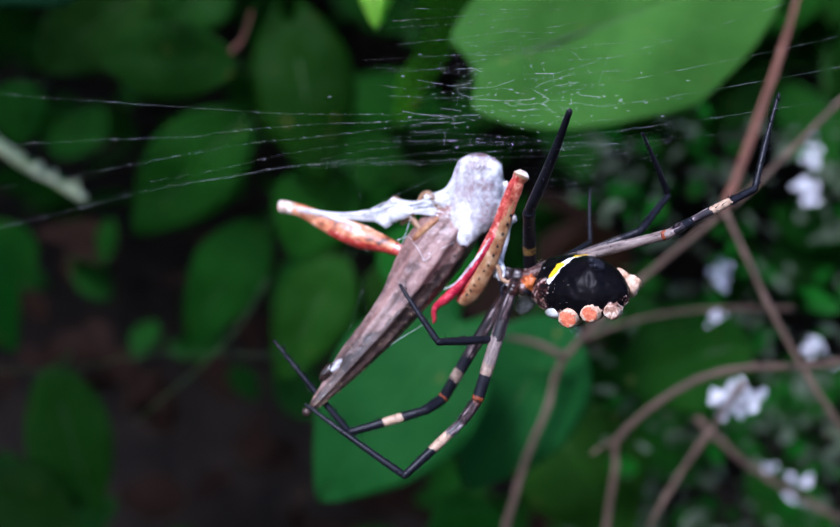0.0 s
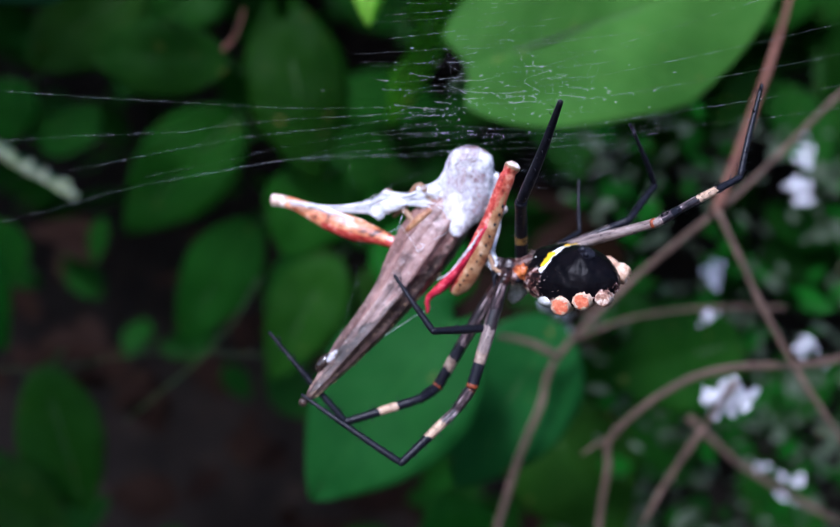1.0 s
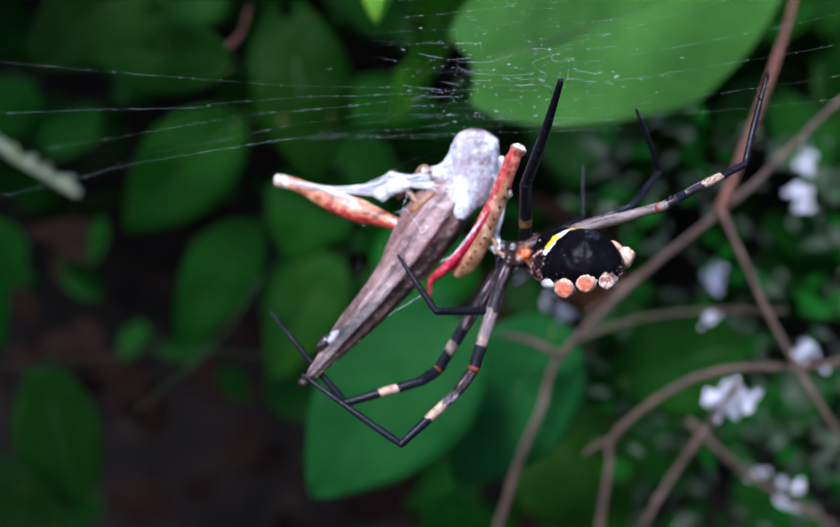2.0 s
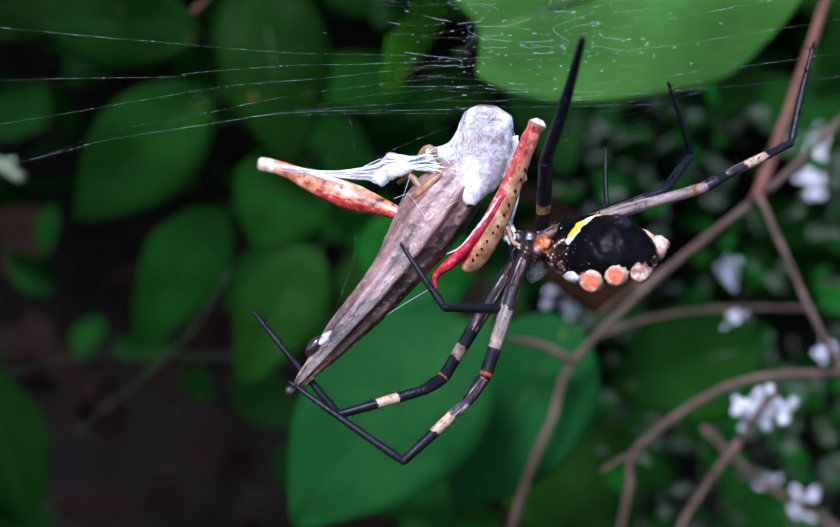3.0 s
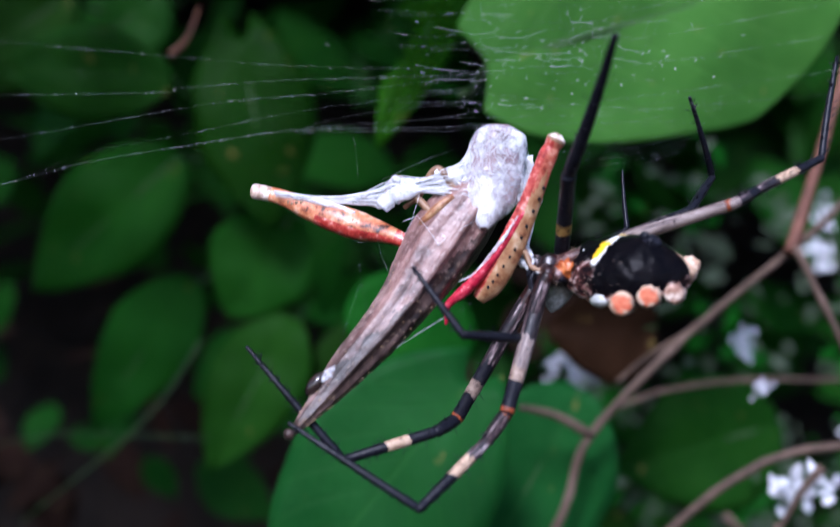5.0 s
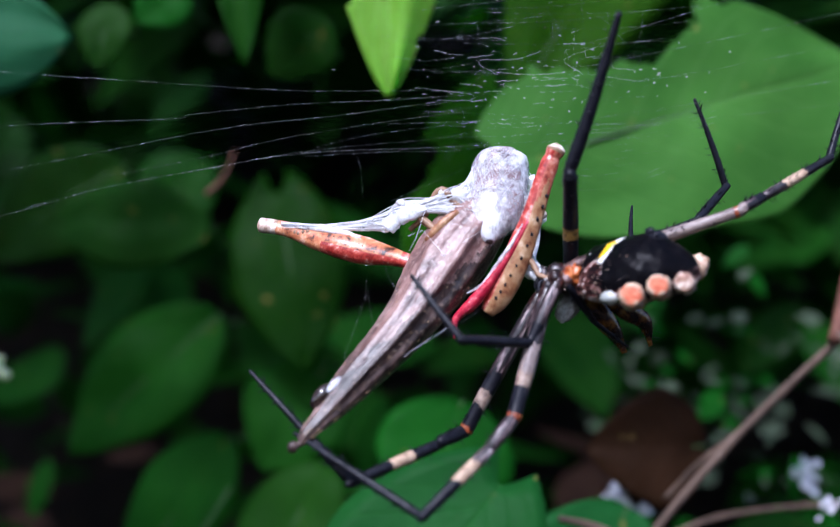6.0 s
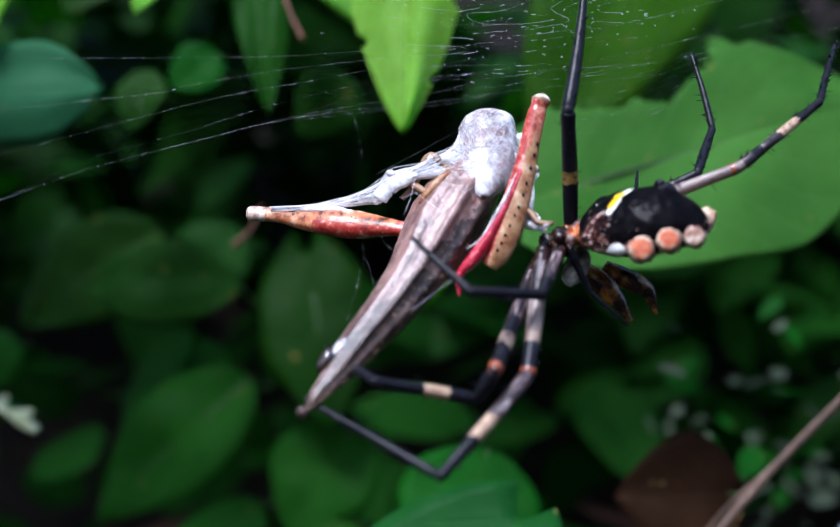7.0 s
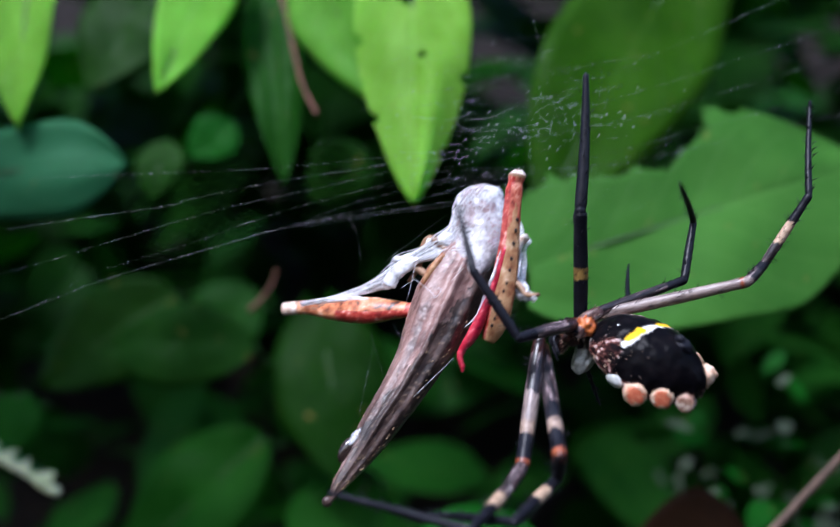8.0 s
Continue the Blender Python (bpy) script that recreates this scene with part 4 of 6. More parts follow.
        w = rng.uniform(0.05, 0.11)
        blob(bm, q, (w, w, w), seg=6, rings=4)
    tagged(part("warty_skin", bm, RIDGE, prey, "tiny pale warts"), kind="stuff")
    for q in ((-29.08, -0.2, -9.72), (-28.16, 0, -8.43), (-26.74, 0.2, -6.63)):
        bm = bmesh.new()
        blob(bm, q, (0.3, 0.26, 0.24), seg=10, rings=8, rough=0.4, freq=3)
        part("knob", bm, RIDGE, prey)
    # mouth palps at the tip of the face
    bm = bmesh.new()
    blob(bm, (-33.91, -2, -17.21), (0.62, 0.6, 0.62), seg=14, rings=10, rough=0.15)
    tube(bm, catmull([(-33.91, -2, -17.21), (-33.3, -2, -17.03), (-32.81, -2, -16.54)], 4), [0.3, 0.3, 0.3, 0.3, 0.32, 0.34, 0.36, 0.38, 0.4], 8)
    part("mouthparts", bm, HOPPERSIDE, prey)


def hopper_legs():
    # hind femur stretched out, orange
    bm = bmesh.new()
    line = catmull([(*(-39.77, 7, 12.06), 0.5), (*(-39.37, 7, 12), 0.95), (*(-37.57, 7, 11.66), 0.95), (*(-35.51, 6.6, 10.96), 1.0), (*(-32.77, 6, 9.64), 1.35), (*(-29.37, 5, 8.18), 1.75), (*(-26.38, 4.5, 7.04), 1.75), (*(-23.43, 4, 6.1), 1.25), (*(-21.14, 3.5, 5.17), 0.9), (*(-19.52, 3, 4.31), 0.8)], 6)

    def which(s, k):
        if s < 0.24:
            return 1
        return 2 if (0.3 < k < 0.7 and s > 0.5) or s > 0.86 else 0
    rings = tube(bm, line, [p[3] for p in line], 24, flat=0.7, up=(0, 1, 0), mat_of=which)
    for i, ring in enumerate(rings):
        c = sum((v.co for v in ring), Vector()) / len(ring)
        for k, v in enumerate(ring):
            v.co = c + (v.co - c) * (1 + 0.06 * math.cos(6 * math.pi * k / 24) + 0.05 * noise.noise(v.co * 1200))
    femur = part("hind_femur", bm, [FEMUR_O, FEMUR_TIP, FEMUR_R], prey, "orange speckled hind leg stretched outwards")
    rng = random.Random(3)
    bm = bmesh.new()
    for k in range(34):
        i = rng.randrange(14, 44)
        p = line[i]
        a = rng.uniform(0.3, 2.7)
        d = (Vector(line[i + 1][:3]) - Vector(line[i][:3])).normalized()
        sd = d.cross(Vector((0, 1, 0))).normalized()
        q = Vector(p[:3]) + (sd * math.cos(a) + d.cross(sd) * math.sin(a) * 0.7) * p[3]
        w = rng.uniform(0.06, 0.16) * (2.0 if 18 < i < 24 else 1)
        blob(bm, q, (w * 0.8, w * 0.25, w * 0.8), seg=6, rings=4)
    tagged(part("speckles", bm, LEGBROWN, femur, "dark brown speckles"), kind="stuff")
    for pts, r in ((((-36.77, 6.2, 11.71), (-32.67, 5.2, 10.62), (-29.28, 4.2, 9.55), (-26.65, 3.8, 8.55)), 0.36),):
        bm = bmesh.new()
        film = catmull(pts, 6)
        tube(bm, film, [r * (0.3 + 0.9 * math.sin(math.pi * (0.1 + 0.85 * i / len(film)))) for i in range(len(film))], 10, flat=0.4, wobble=0.2, rng=rng)
        part("silk_film", bm, WRAP, femur, "streak of white silk")
    # hind femur folded along the body, red and tan
    bm = bmesh.new()
    line = catmull([(*(-3.23, -5, 15.65), 0.45), (*(-3.51, -4.9, 15.07), 1.05), (*(-3.95, -4.6, 14.34), 0.86), (*(-4.34, -4.4, 13.53), 1.0), (*(-5.27, -3.7, 11.27), 1.05), (*(-6.53, -2.6, 7.92), 1.18), (*(-7.85, -1.6, 4.92), 1.42), (*(-9.35, -0.6, 1.87), 1.55), (*(-10.9, 0.4, -0.74), 1.42), (*(-12.2, 1.2, -2.31), 0.8)], 7)

    def which2(s, k):
        if s < 0.09:
            return 2
        if 0.09 < s < 0.14:
            return 4
        return 0 if 0.24 + 0.1 * s < k < 0.6 - 0.16 * s else (1 if s > 0.46 + 0.05 * math.sin(k * 30) else 3)
    rings = tube(bm, line, [p[3] for p in line], 28, flat=0.55, up=(0, 1, 0), mat_of=which2)
    for ring in rings:
        c = sum((v.co for v in ring), Vector()) / len(ring)
        for k, v in enumerate(ring):
            v.co = c + (v.co - c) * (1 + 0.05 * math.cos(8 * math.pi * k / 28) + 0.04 * noise.noise(v.co * 1300))
    femur = part("hind_femur", bm, [FEMUR_R, FEMUR_Y, FEMUR_TIP, FEMUR_B, LEGBROWN], prey, "folded hind leg, red above and tan below")
    for q in ((-6.09, -3.02, 7.28), (-6.83, -2.57, 5.61), (-7.4, -2.17, 4.41), (-8.16, -1.77, 3.07), (-8.75, -1.52, 2.28), (-9.46, -1.17, 1.24), (-10.11, -0.82, 0.31), (-10.65, -0.52, -0.43), (-11.19, -0.22, -1.06), (-4.93, -3.92, 9.74), (-5.43, -3.52, 8.58)):
        bm = bmesh.new()
        blob(bm, q, (0.19, 0.26, 0.25), seg=8, rings=6)
        part("dot", bm, BLACK, femur, "small black dot")
    bm = bmesh.new()
    line = catmull([(*(-6.98, -2.8, 7.3), 0.3), (*(-9.37, -1.6, 3.82), 0.5), (*(-11.52, -0.6, 1.12), 0.62), (*(-13.2, 0.2, -0.78), 0.74), (*(-14.3, 0.6, -1.72), 0.7), (*(-15.15, 0.9, -2.3), 0.52), (*(-15.75, 1.1, -2.9), 0.46), (*(-16.0, 1.2, -3.7), 0.36), (*(-15.95, 1.4, -4.6), 0.3), (*(-16.1, 1.5, -5.2), 0.14)], 6)
    tube(bm, line, [p[3] for p in line], 12, wobble=0.08, rng=random.Random(2))
    part("hind_tibia", bm, TIBIA_R, prey, "bright red shin folded against the leg")
    bm = bmesh.new()
    line = catmull([(-7.8, -3.1, 6.79), (-9.42, -2.2, 4.41), (-11.02, -1.4, 2.47), (-12.52, -0.6, 0.62), (-14.48, 0, -0.31)], 6)
    tube(bm, line, [0.06 + 0.16 * math.sin(math.pi * i / (len(line) - 1)) for i in range(len(line))], 8, flat=0.5, wobble=0.5, rng=random.Random(3))
    part("silk_strand", bm, WRAP, prey)
    # the smaller legs, folded up and bound
    for k, pts in enumerate((((-13.82, 1, 9.27), (-16.66, 1, 13.24), (-18.87, 2, 10.31), (-20.68, 3, 9)), ((-16.97, 1, 7.38), (-19.51, 2, 10.31), (-21.58, 3, 12.66), (-23.4, 3.5, 9.81)), ((-18.86, 1, 6.12), (-16.03, 1, 9.27), (-14.59, 0.5, 9.86)))):
        bm = bmesh.new()
        tube(bm, catmull(pts, 6), [0.52 - 0.012 * i for i in range((len(pts) - 1) * 6 + 1)], 9, wobble=0.08, rng=random.Random(k))
        part("small_leg", bm, LEGBROWN, prey)
    bm = bmesh.new()
    tube(bm, catmull([(-18.86, 0.5, 6.53), (-16.98, -0.2, 8.11), (-15, -0.4, 9.71)], 5), [0.3, 0.42, 0.5, 0.55, 0.6, 0.6, 0.6, 0.55, 0.5, 0.45, 0.4], 10)
    part("small_leg", bm, FEMUR_Y, prey, "tan leg base")
    bm = bmesh.new()
    tube(bm, catmull([(-6.88, 1, 7.57), (-5.31, 1, 9.27), (-4.36, 1, 9.59)], 5), [0.8, 0.75, 0.7, 0.62, 0.6, 0.55, 0.55, 0.55, 0.52, 0.48, 0.35], 10)
    part("small_leg", bm, FEMUR_TIP, prey)
    bm = bmesh.new()
    tube(bm, catmull([(-8.33, -1, 4.46), (-6.78, -1, 2.6), (-6.22, -1.5, 1.05), (-4.75, -2, 0.43)], 5), [0.5 - 0.018 * i for i in range(16)], 9, wobble=0.15, rng=random.Random(9))
    part("small_leg", bm, LEGBROWN, prey)


def silk_wrapping():
    rng = random.Random(21)
    shape = [(*(-11.46, -0.6, 5.72), 0.5), (*(-11.37, -0.2, 6.74), 1.5), (*(-11, 0.8, 8.81), 3.1), (*(-10.29, 1.8, 11.44), 3.95), (*(-9.74, 1.6, 13.76), 3.8), (*(-9.33, 1.2, 15.92), 3.65), (*(-9.3, 0.8, 17.5), 2.95), (*(-9.26, 0.5, 18.39), 1.3)]
    line = catmull(shape, 9)
    bm = bmesh.new()
    tube(bm, line, [p[3] * 0.9 for p in line], 28, flat=0.8, up=(0, 1, 0))
    part("hind_body", bm, HINDBODY, prey, "pale brown hind body under the silk")
    bm = bmesh.new()
    rings = tube(bm, line, [p[3] for p in line], 64, flat=0.85, up=(0, 1, 0))
    for i, ring in enumerate(rings):
        c = sum((v.co for v in ring), Vector()) / len(ring)
        for k, v in enumerate(ring):
            d = v.co - c
            # stretched film: broad facets between taut folds
            fold = abs(noise.noise(v.co * 420 + Vector((3, 1, 7))))
            v.co = c + d * (0.985 + 0.09 * noise.noise(v.co * 230) - 0.1 * fold)
    wrap = part("silk_wrap", bm, FILM, prey, "glossy film of white silk swathing the hind body")
    # strands wound round it
    for k in range(90):
        c0 = rng.uniform(0.08, 0.95)
        tilt = rng.gauss(0, 0.7)
        bend, turn = rng.uniform(-0.12, 0.12), rng.uniform(2, 6)
        bm = bmesh.new()
        pts = []
        a0 = rng.uniform(-0.5, 0.9)
        step = rng.uniform(0.1, 0.26)
        lift = rng.uniform(0.93, 1.02)
        for j in range(11):
            a = a0 + j * step
            s = min(0.99, max(0.01, c0 + tilt * (j / 10 - 0.5) + bend * math.sin(j / 10 * turn)))
            i = s * (len(line) - 1)
            p = line[int(i)]
            d = (Vector(line[min(int(i) + 1, len(line) - 1)][:3]) - Vector(line[max(int(i) - 1, 0)][:3])).normalized()
            sd = d.cross(Vector((0, 1, 0))).normalized()
            ot = d.cross(sd)
            pts.append(Vector(p[:3]) + (sd * math.cos(a) + ot * math.sin(a) * 0.85) * p[3] * lift)
        tube(bm, pts, rng.uniform(0.006, 0.02), 5)
        part("silk_strand", bm, SILK, wrap)
    # the sheet of strands drawn out to the stretched leg
    bm = bmesh.new()
    top = catmull([(-36.73, 6, 11.89), (-30.02, 5, 10.87), (-24.05, 3.5, 11.43), (-21.69, 2.6, 12.55), (-18.23, 1, 12.11), (-15.84, 1, 13.12), (-14.14, 1, 13.88), (-12.7, 0.8, 15.86)], 6)
    low = catmull([(-36.44, 6.2, 11.05), (-30.05, 5.3, 10.11), (-24.73, 4, 9.53), (-23.4, 3.5, 9.04), (-20.46, 2, 10.31), (-16.97, 1, 10.22), (-13.73, 0, 8.87), (-12.03, -0.8, 7.44)], 6)
    n = len(top)
    for a, b in ((0.0, 0.34), (0.34, 0.62), (0.66, 1.0)):
        va, vb = [], []
        for i in range(n):
            t0, t1 = Vector(top[i][:3]), Vector(low[i][:3])
            w = 0.25 * noise.noise(Vector((i * 0.35, 2, 3)))
            va.append(bm.verts.new((t0.lerp(t1, a) + Vector((0, w, 0))) * MM))
            vb.append(bm.verts.new((t0.lerp(t1, b) + Vector((0, w, 0))) * MM))
        for i in range(n - 1):
            if noise.noise(Vector((i * 0.4, a * 20, 0))) < 0.46:
                bm.faces.new((va[i], va[i + 1], vb[i + 1], vb[i]))
    sheet = part("silk_sheet", bm, WRAP, prey, "torn sheet of silk strands drawn to the leg")
    so = sheet.modifiers.new("thickness", "SOLIDIFY")
    so.thickness = 0.0001
    for k in range(26):
        s = rng.random()
        i0 = rng.choice((0, 0, 2, 6, 10))
        pts = [Vector(top[i][:3]).lerp(Vector(low[i][:3]), min(1, max(0, s + rng.uniform(-0.2, 0.2)))) + Vector((0, rng.uniform(-0.8, 0.3), 0)) for i in range(i0, n, 6)]
        if len(pts) < 3:
            continue
        bm = bmesh.new()
        tube(bm, catmull(pts, 4), rng.uniform(0.02, 0.065), 5)
        part("silk_strand", bm, SILK, sheet)
    for q, r in (((-21.62, 2.3, 12.32), 0.55), ((-16.66, 1, 12.8), 0.55), ((-14.58, 1, 12.11), 1.3)):
        bm = bmesh.new()
        blob(bm, q, (r, r * 0.8, r * 0.8), seg=14, rings=10, rough=0.4, freq=2)
        part("silk_knot", bm, WRAP, sheet)
    bm = bmesh.new()
    tube(bm, catmull([(-23.35, 2.5, 8.96), (-22.37, 2, 10), (-20.45, 1.5, 10.58), (-18.55, 1, 10.72)], 5), [0.9, 1.0, 1.05, 1.1, 1.1, 1.05, 1.0, 1.0, 0.95, 0.9, 0.9, 0.85, 0.8, 0.7, 0.5, 0.3], 10, flat=0.5, wobble=0.15, rng=rng)
    part("silk_band", bm, WRAP, sheet)
    # loose stray strands
    strays = (
        ((-18.86, 0.5, 10.17), (-19.97, -0.5, 6.65), (-20.86, 0, 5.12)), ((-20.86, 0, 5.12), (-21.04, 0, 3.38), (-21.32, -1, 1.36)),
        ((-19.16, -0.8, 7.26), (-17.61, -1.4, 5.06), (-16.81, -1.6, 3.82)), ((-16.81, -1.6, 3.82), (-16.08, -1.7, 4.55), (-16.51, -1.7, 4.92)),
        ((-16.81, -1.6, 3.82), (-17.31, -1.6, 4)), ((-21.01, -1, 6.62), (-19.16, -0.8, 7.32)), ((-14.66, -1.7, 7.62), (-17, -1.4, 7.64), (-19.16, -0.8, 7.07)),
        ((-12.71, -2, 6.38), (-13.93, -1.8, 5.77), (-14.66, -1.6, 5.35)), ((-24.02, 3, 5.27), (-23.33, 2, 2.68), (-22.29, 0, 0.13)),
        ((-25.78, -1, 0.13), (-26.54, -1.5, -2.34), (-27.3, -2, -4.78), (-28.5, -2.2, -8.13)), ((-25.78, -1, 0.13), (-25.98, 0, 2)), ((-25.78, -1, 0.13), (-25.41, -1, -2.35), (-25.16, -1, -4.2)),
        ((-14.62, -0.2, -0.25), (-14.99, -0.2, 0.38)), ((-14.62, -0.2, -0.25), (-13.88, -0.4, 0.38)), ((-28.06, 5, 6.28), (-26.02, 4, 5.06), (-24.08, 4, 5.64)),
        ((-21.9, -2, -7.84), (-18.84, -2, -6), (-16.27, -2, -4.47)), ((-17, -2, -5.08), (-15.16, -2, -4.16), (-13.33, -2, -2.94)),
        ((-3.88, -5.4, 14.93), (-3.2, -6, 15.08), (-3.06, -7, 15.57)), ((-23.33, 2, 12.22), (-18.24, 2, 14.45), (-13.82, 1, 15.89)), ((-6.99, 0, 3.88), (-6.24, 0, 2), (-5.43, 0, 0.75)))
    for k, pts in enumerate(strays):
        bm = bmesh.new()
        tied = k in (0, 2, 3, 4, 5, 7, 15)
        tube(bm, catmull(pts, 5), (0.035 if k in (3, 4) else 0.02) if tied else 0.006, 5)
        part("stray_strand", bm, SILK if tied else THREAD, prey)
    for k, (a, b) in enumerate((((-7.26, 0.4, 3.26), (-5.43, 0, 0.88)), ((-7.55, 0.6, 2.33), (-5.36, -2, 0.25)), ((-6.91, 0.8, 3.91), (-6.22, -1.5, 1.36)))):
        bm = bmesh.new()
        tube(bm, catmull([a, Vector(a).lerp(Vector(b), 0.5) + Vector((0.3, 0, -0.3)), b], 5), [0.6, 0.6, 0.55, 0.5, 0.5, 0.45, 0.4, 0.4, 0.35, 0.3, 0.2], 8, wobble=0.25, rng=rng)
        part("silk_band", bm, WRAP, prey)


def side_silk():
    rng = random.Random(77)
    for k, (pts, r) in enumerate((
            (((-6.38, 1, 14.51), (-5.53, 1.8, 10.93), (-5.91, 1.8, 7.12), (-6.63, 1, 3.28), (-5.43, 0, 0.63)), 0.9),
            (((-7.39, 1, 12.11), (-6.45, 1.5, 7.73), (-7.22, 0.8, 3.91), (-6.05, 0, 1.38)), 0.8),
            (((-5.19, 2, 9.36), (-4.23, 2, 9.55)), 0.8))):
        line = catmull(pts, 6)
        n = len(line)
        bm = bmesh.new()
        tube(bm, line, [r * (1.15 - 0.7 * i / (n - 1)) for i in range(n)], 14, flat=0.22, wobble=0.12, rng=rng)
        band = part("silk_band", bm, WRAP, prey, "twisted band of silk down the side")
        for _ in range(7 if n > 8 else 0):
            off = Vector((rng.uniform(-r, r), rng.uniform(-r, 0.2), rng.uniform(-r, r))) * 0.9
            bm = bmesh.new()
            tube(bm, [Vector(p[:3]) + off * (1 - 0.7 * i / (n - 1)) for i, p in enumerate(line)], rng.uniform(0.015, 0.045), 5)
            part("silk_strand", bm, SILK, band)


hopper_body()
hopper_legs()
side_silk()
silk_wrapping()

# ---- spider ----
SPIDER_ROWS = [
    (0, pose(0.02065, 0.07627, 0.29676, 1.77, -0.41, -1.29)),
    (0.5, pose(0.02098, 0.07735, 0.29758, 2.46, -0.78, -0.26)),
    (1, pose(0.02072, 0.07906, 0.29794, 2.07, -1.17, -0.15)),
    (1.5, pose(0.02001, 0.07875, 0.29895, 2.12, -0.63, 0.12)),
    (2.8, pose(0.01984, 0.08118, 0.29824, -0.18, -0.60, 0.18)),
    (3, pose(0.01661, 0.09058, 0.29971, -0.82, -0.46, -0.63)),
    (3.5, pose(0.01515, 0.10188, 0.30109, -0.86, 0.09, -1.43)),
    (4, pose(0.01381, 0.10036, 0.30250, -1.40, 0.63, -1.12)),
    (4.5, pose(0.01493, 0.10200, 0.30073, -0.00, 0.00, -0.00)),
    (5, pose(0.01529, 0.10260, 0.30008, -0.15, -1.47, 0.20)),
    (5.2, pose(0.01519, 0.10211, 0.30083, -0.56, -0.88, 1.07)),
    (6.3, pose(0.01566, 0.10555, 0.30195, 0.98, -3.11, 4.00)),
    (6.5, pose(0.01670, 0.10399, 0.30054, -2.21, -5.53, 5.11)),
    (7, pose(0.01625, 0.10399, 0.30505, -2.21, -5.53, 5.11)),
    (7.2, pose(0.01890, 0.10399, 0.30154, -2.21, -5.53, 5.11)),
    (7.3, pose(0.01896, 0.10399, 0.30083, -2.21, -5.53, 5.11)),
    (7.5, pose(0.02035, 0.10399, 0.30237, -2.21, -5.53, 5.11)),
    (7.7, pose(0.01837, 0.10399, 0.29848, -2.21, -5.53, 5.11)),
    (8, pose(0.01655, 0.10399, 0.30300, -2.21, -5.53, 5.11)),
]
ABDOMEN_ROWS = [
    (0, pose(0.00164, 0.00325, 0.00003, 30.68, 7.96, -32.92)),
    (6.4, pose(0.00164, 0.00325, 0.00003, 30.68, 7.96, -32.92)),
    (7, pose(0.00150, 0.00167, 0.00099, 41.69, 17.23, -26.77)),
    (7.2, pose(0.00172, 0.00210, -0.00102, 69.09, 38.30, 4.77)),
    (7.3, pose(0.00173, 0.00172, -0.00215, 94.67, 41.50, 24.89)),
    (7.5, pose(0.00131, 0.00285, -0.00163, 123.86, 54.64, 50.02)),
    (7.7, pose(0.00126, 0.00258, -0.00194, 109.05, 53.39, 34.64)),
    (8, pose(0.00213, 0.00201, -0.00023, 61.53, 43.18, -7.55)),
]
CURLED_ROWS = [
    (0, pose(0.002, 0.001, 0.0026)),
    (5.0, pose(0.002, 0.001, 0.0026)),
    (5.2, pose(0.0018, 0.001, 0.0024)),
    (6.3, pose(0, 0, 0)),
    (7.0, pose(-0.0004, 0, 0)),
    (7.15, pose(-0.002, 0.002, 0.005)),
    (8, pose(-0.002, 0.002, 0.005)),
]
JOINTS = {}
JOINTS["L1"] = (
    (0, (0.54, 5.24, 0.14), (0.42, -5.69, 9.4), (4.95, -17.65, 20.4)),
    (1.5, (0.54, 5.24, 0.14), (0.42, -5.69, 9.5), (4.4, -17.65, 20.3)),
    (3, (0.54, 5.24, 0.14), (0.1, -5.69, 9.5), (2.3, -17.65, 19.3)),
    (5.2, (0.54, 5.24, 0.14), (0.1, -5.69, 9.5), (2.4, -17.65, 19.2)),
    (6.4, (0.99, 4.46, 1.28), (-0.27, -7.79, 9.03), (4.91, -12.56, 23.35)),
    (7, (0.58, 3.69, 2.21), (0.24, -8.11, 10.71), (4.5, -10.32, 25.95)),
    (7.3, (0.48, 1.73, 1.53), (0.7, -9.49, 10.88), (0.41, -20.61, 22.49)),
    (7.5, (0.28, 2.74, 2.28), (0.38, -6.49, 13.59), (2.91, -16.98, 25.39)),
    (7.7, (0.28, 2.74, 2.28), (0.38, -6.49, 13.59), (2.91, -16.98, 25.39)),
    (8, (0.75, 4.32, 1.85), (1.42, -6.36, 11.71), (4.22, -12.39, 26.23)),
)
JOINTS["L2"] = (
    (0, (2.35, 3.45, 2.02), (18.2, -4.93, 6.2), (21.08, -3.84, 7.76), (29.66, -1.58, 11.86), (33.34, 0.5, 24.36)),
    (5.2, (2.35, 3.45, 2.02), (18.2, -4.93, 6.2), (21.08, -3.84, 7.76), (29.66, -1.58, 11.86), (33.34, 0.5, 24.36)),
    (6.4, (2.23, 3.3, 2.17), (19.26, -3.21, 4.73), (22.18, -2.46, 6.41), (30.6, -3.41, 11.3), (37.01, -4.28, 22.8)),
    (7, (1.57, 2.92, 2.41), (18.43, -4.4, 3.84), (21.3, -4.55, 5.74), (29.41, -5.2, 11.16), (35.99, -2.25, 22.2)),
    (7.3, (2.28, 2.88, 2.8), (20.11, -0.16, 6.21), (21.23, -3.42, 6.11), (27.59, -4.71, 13.43), (32.78, -6.96, 25.34)),
    (7.5, (3.11, 2.72, 2.25), (21.34, 1.22, 4.28), (21.78, -2.12, 3.58), (27.06, -4.8, 11.36), (32.44, -6.35, 23.3)),
    (7.7, (3.11, 2.72, 2.25), (21.34, 1.22, 4.28), (21.78, -2.12, 3.58), (27.06, -4.8, 11.36), (32.44, -6.35, 23.3)),
    (8, (2.18, 2.95, 2.46), (19.83, -2.34, 2.03), (22.47, -2.13, 4.24), (28.67, -6.21, 10.62), (32.27, -8.46, 23.11)),
)
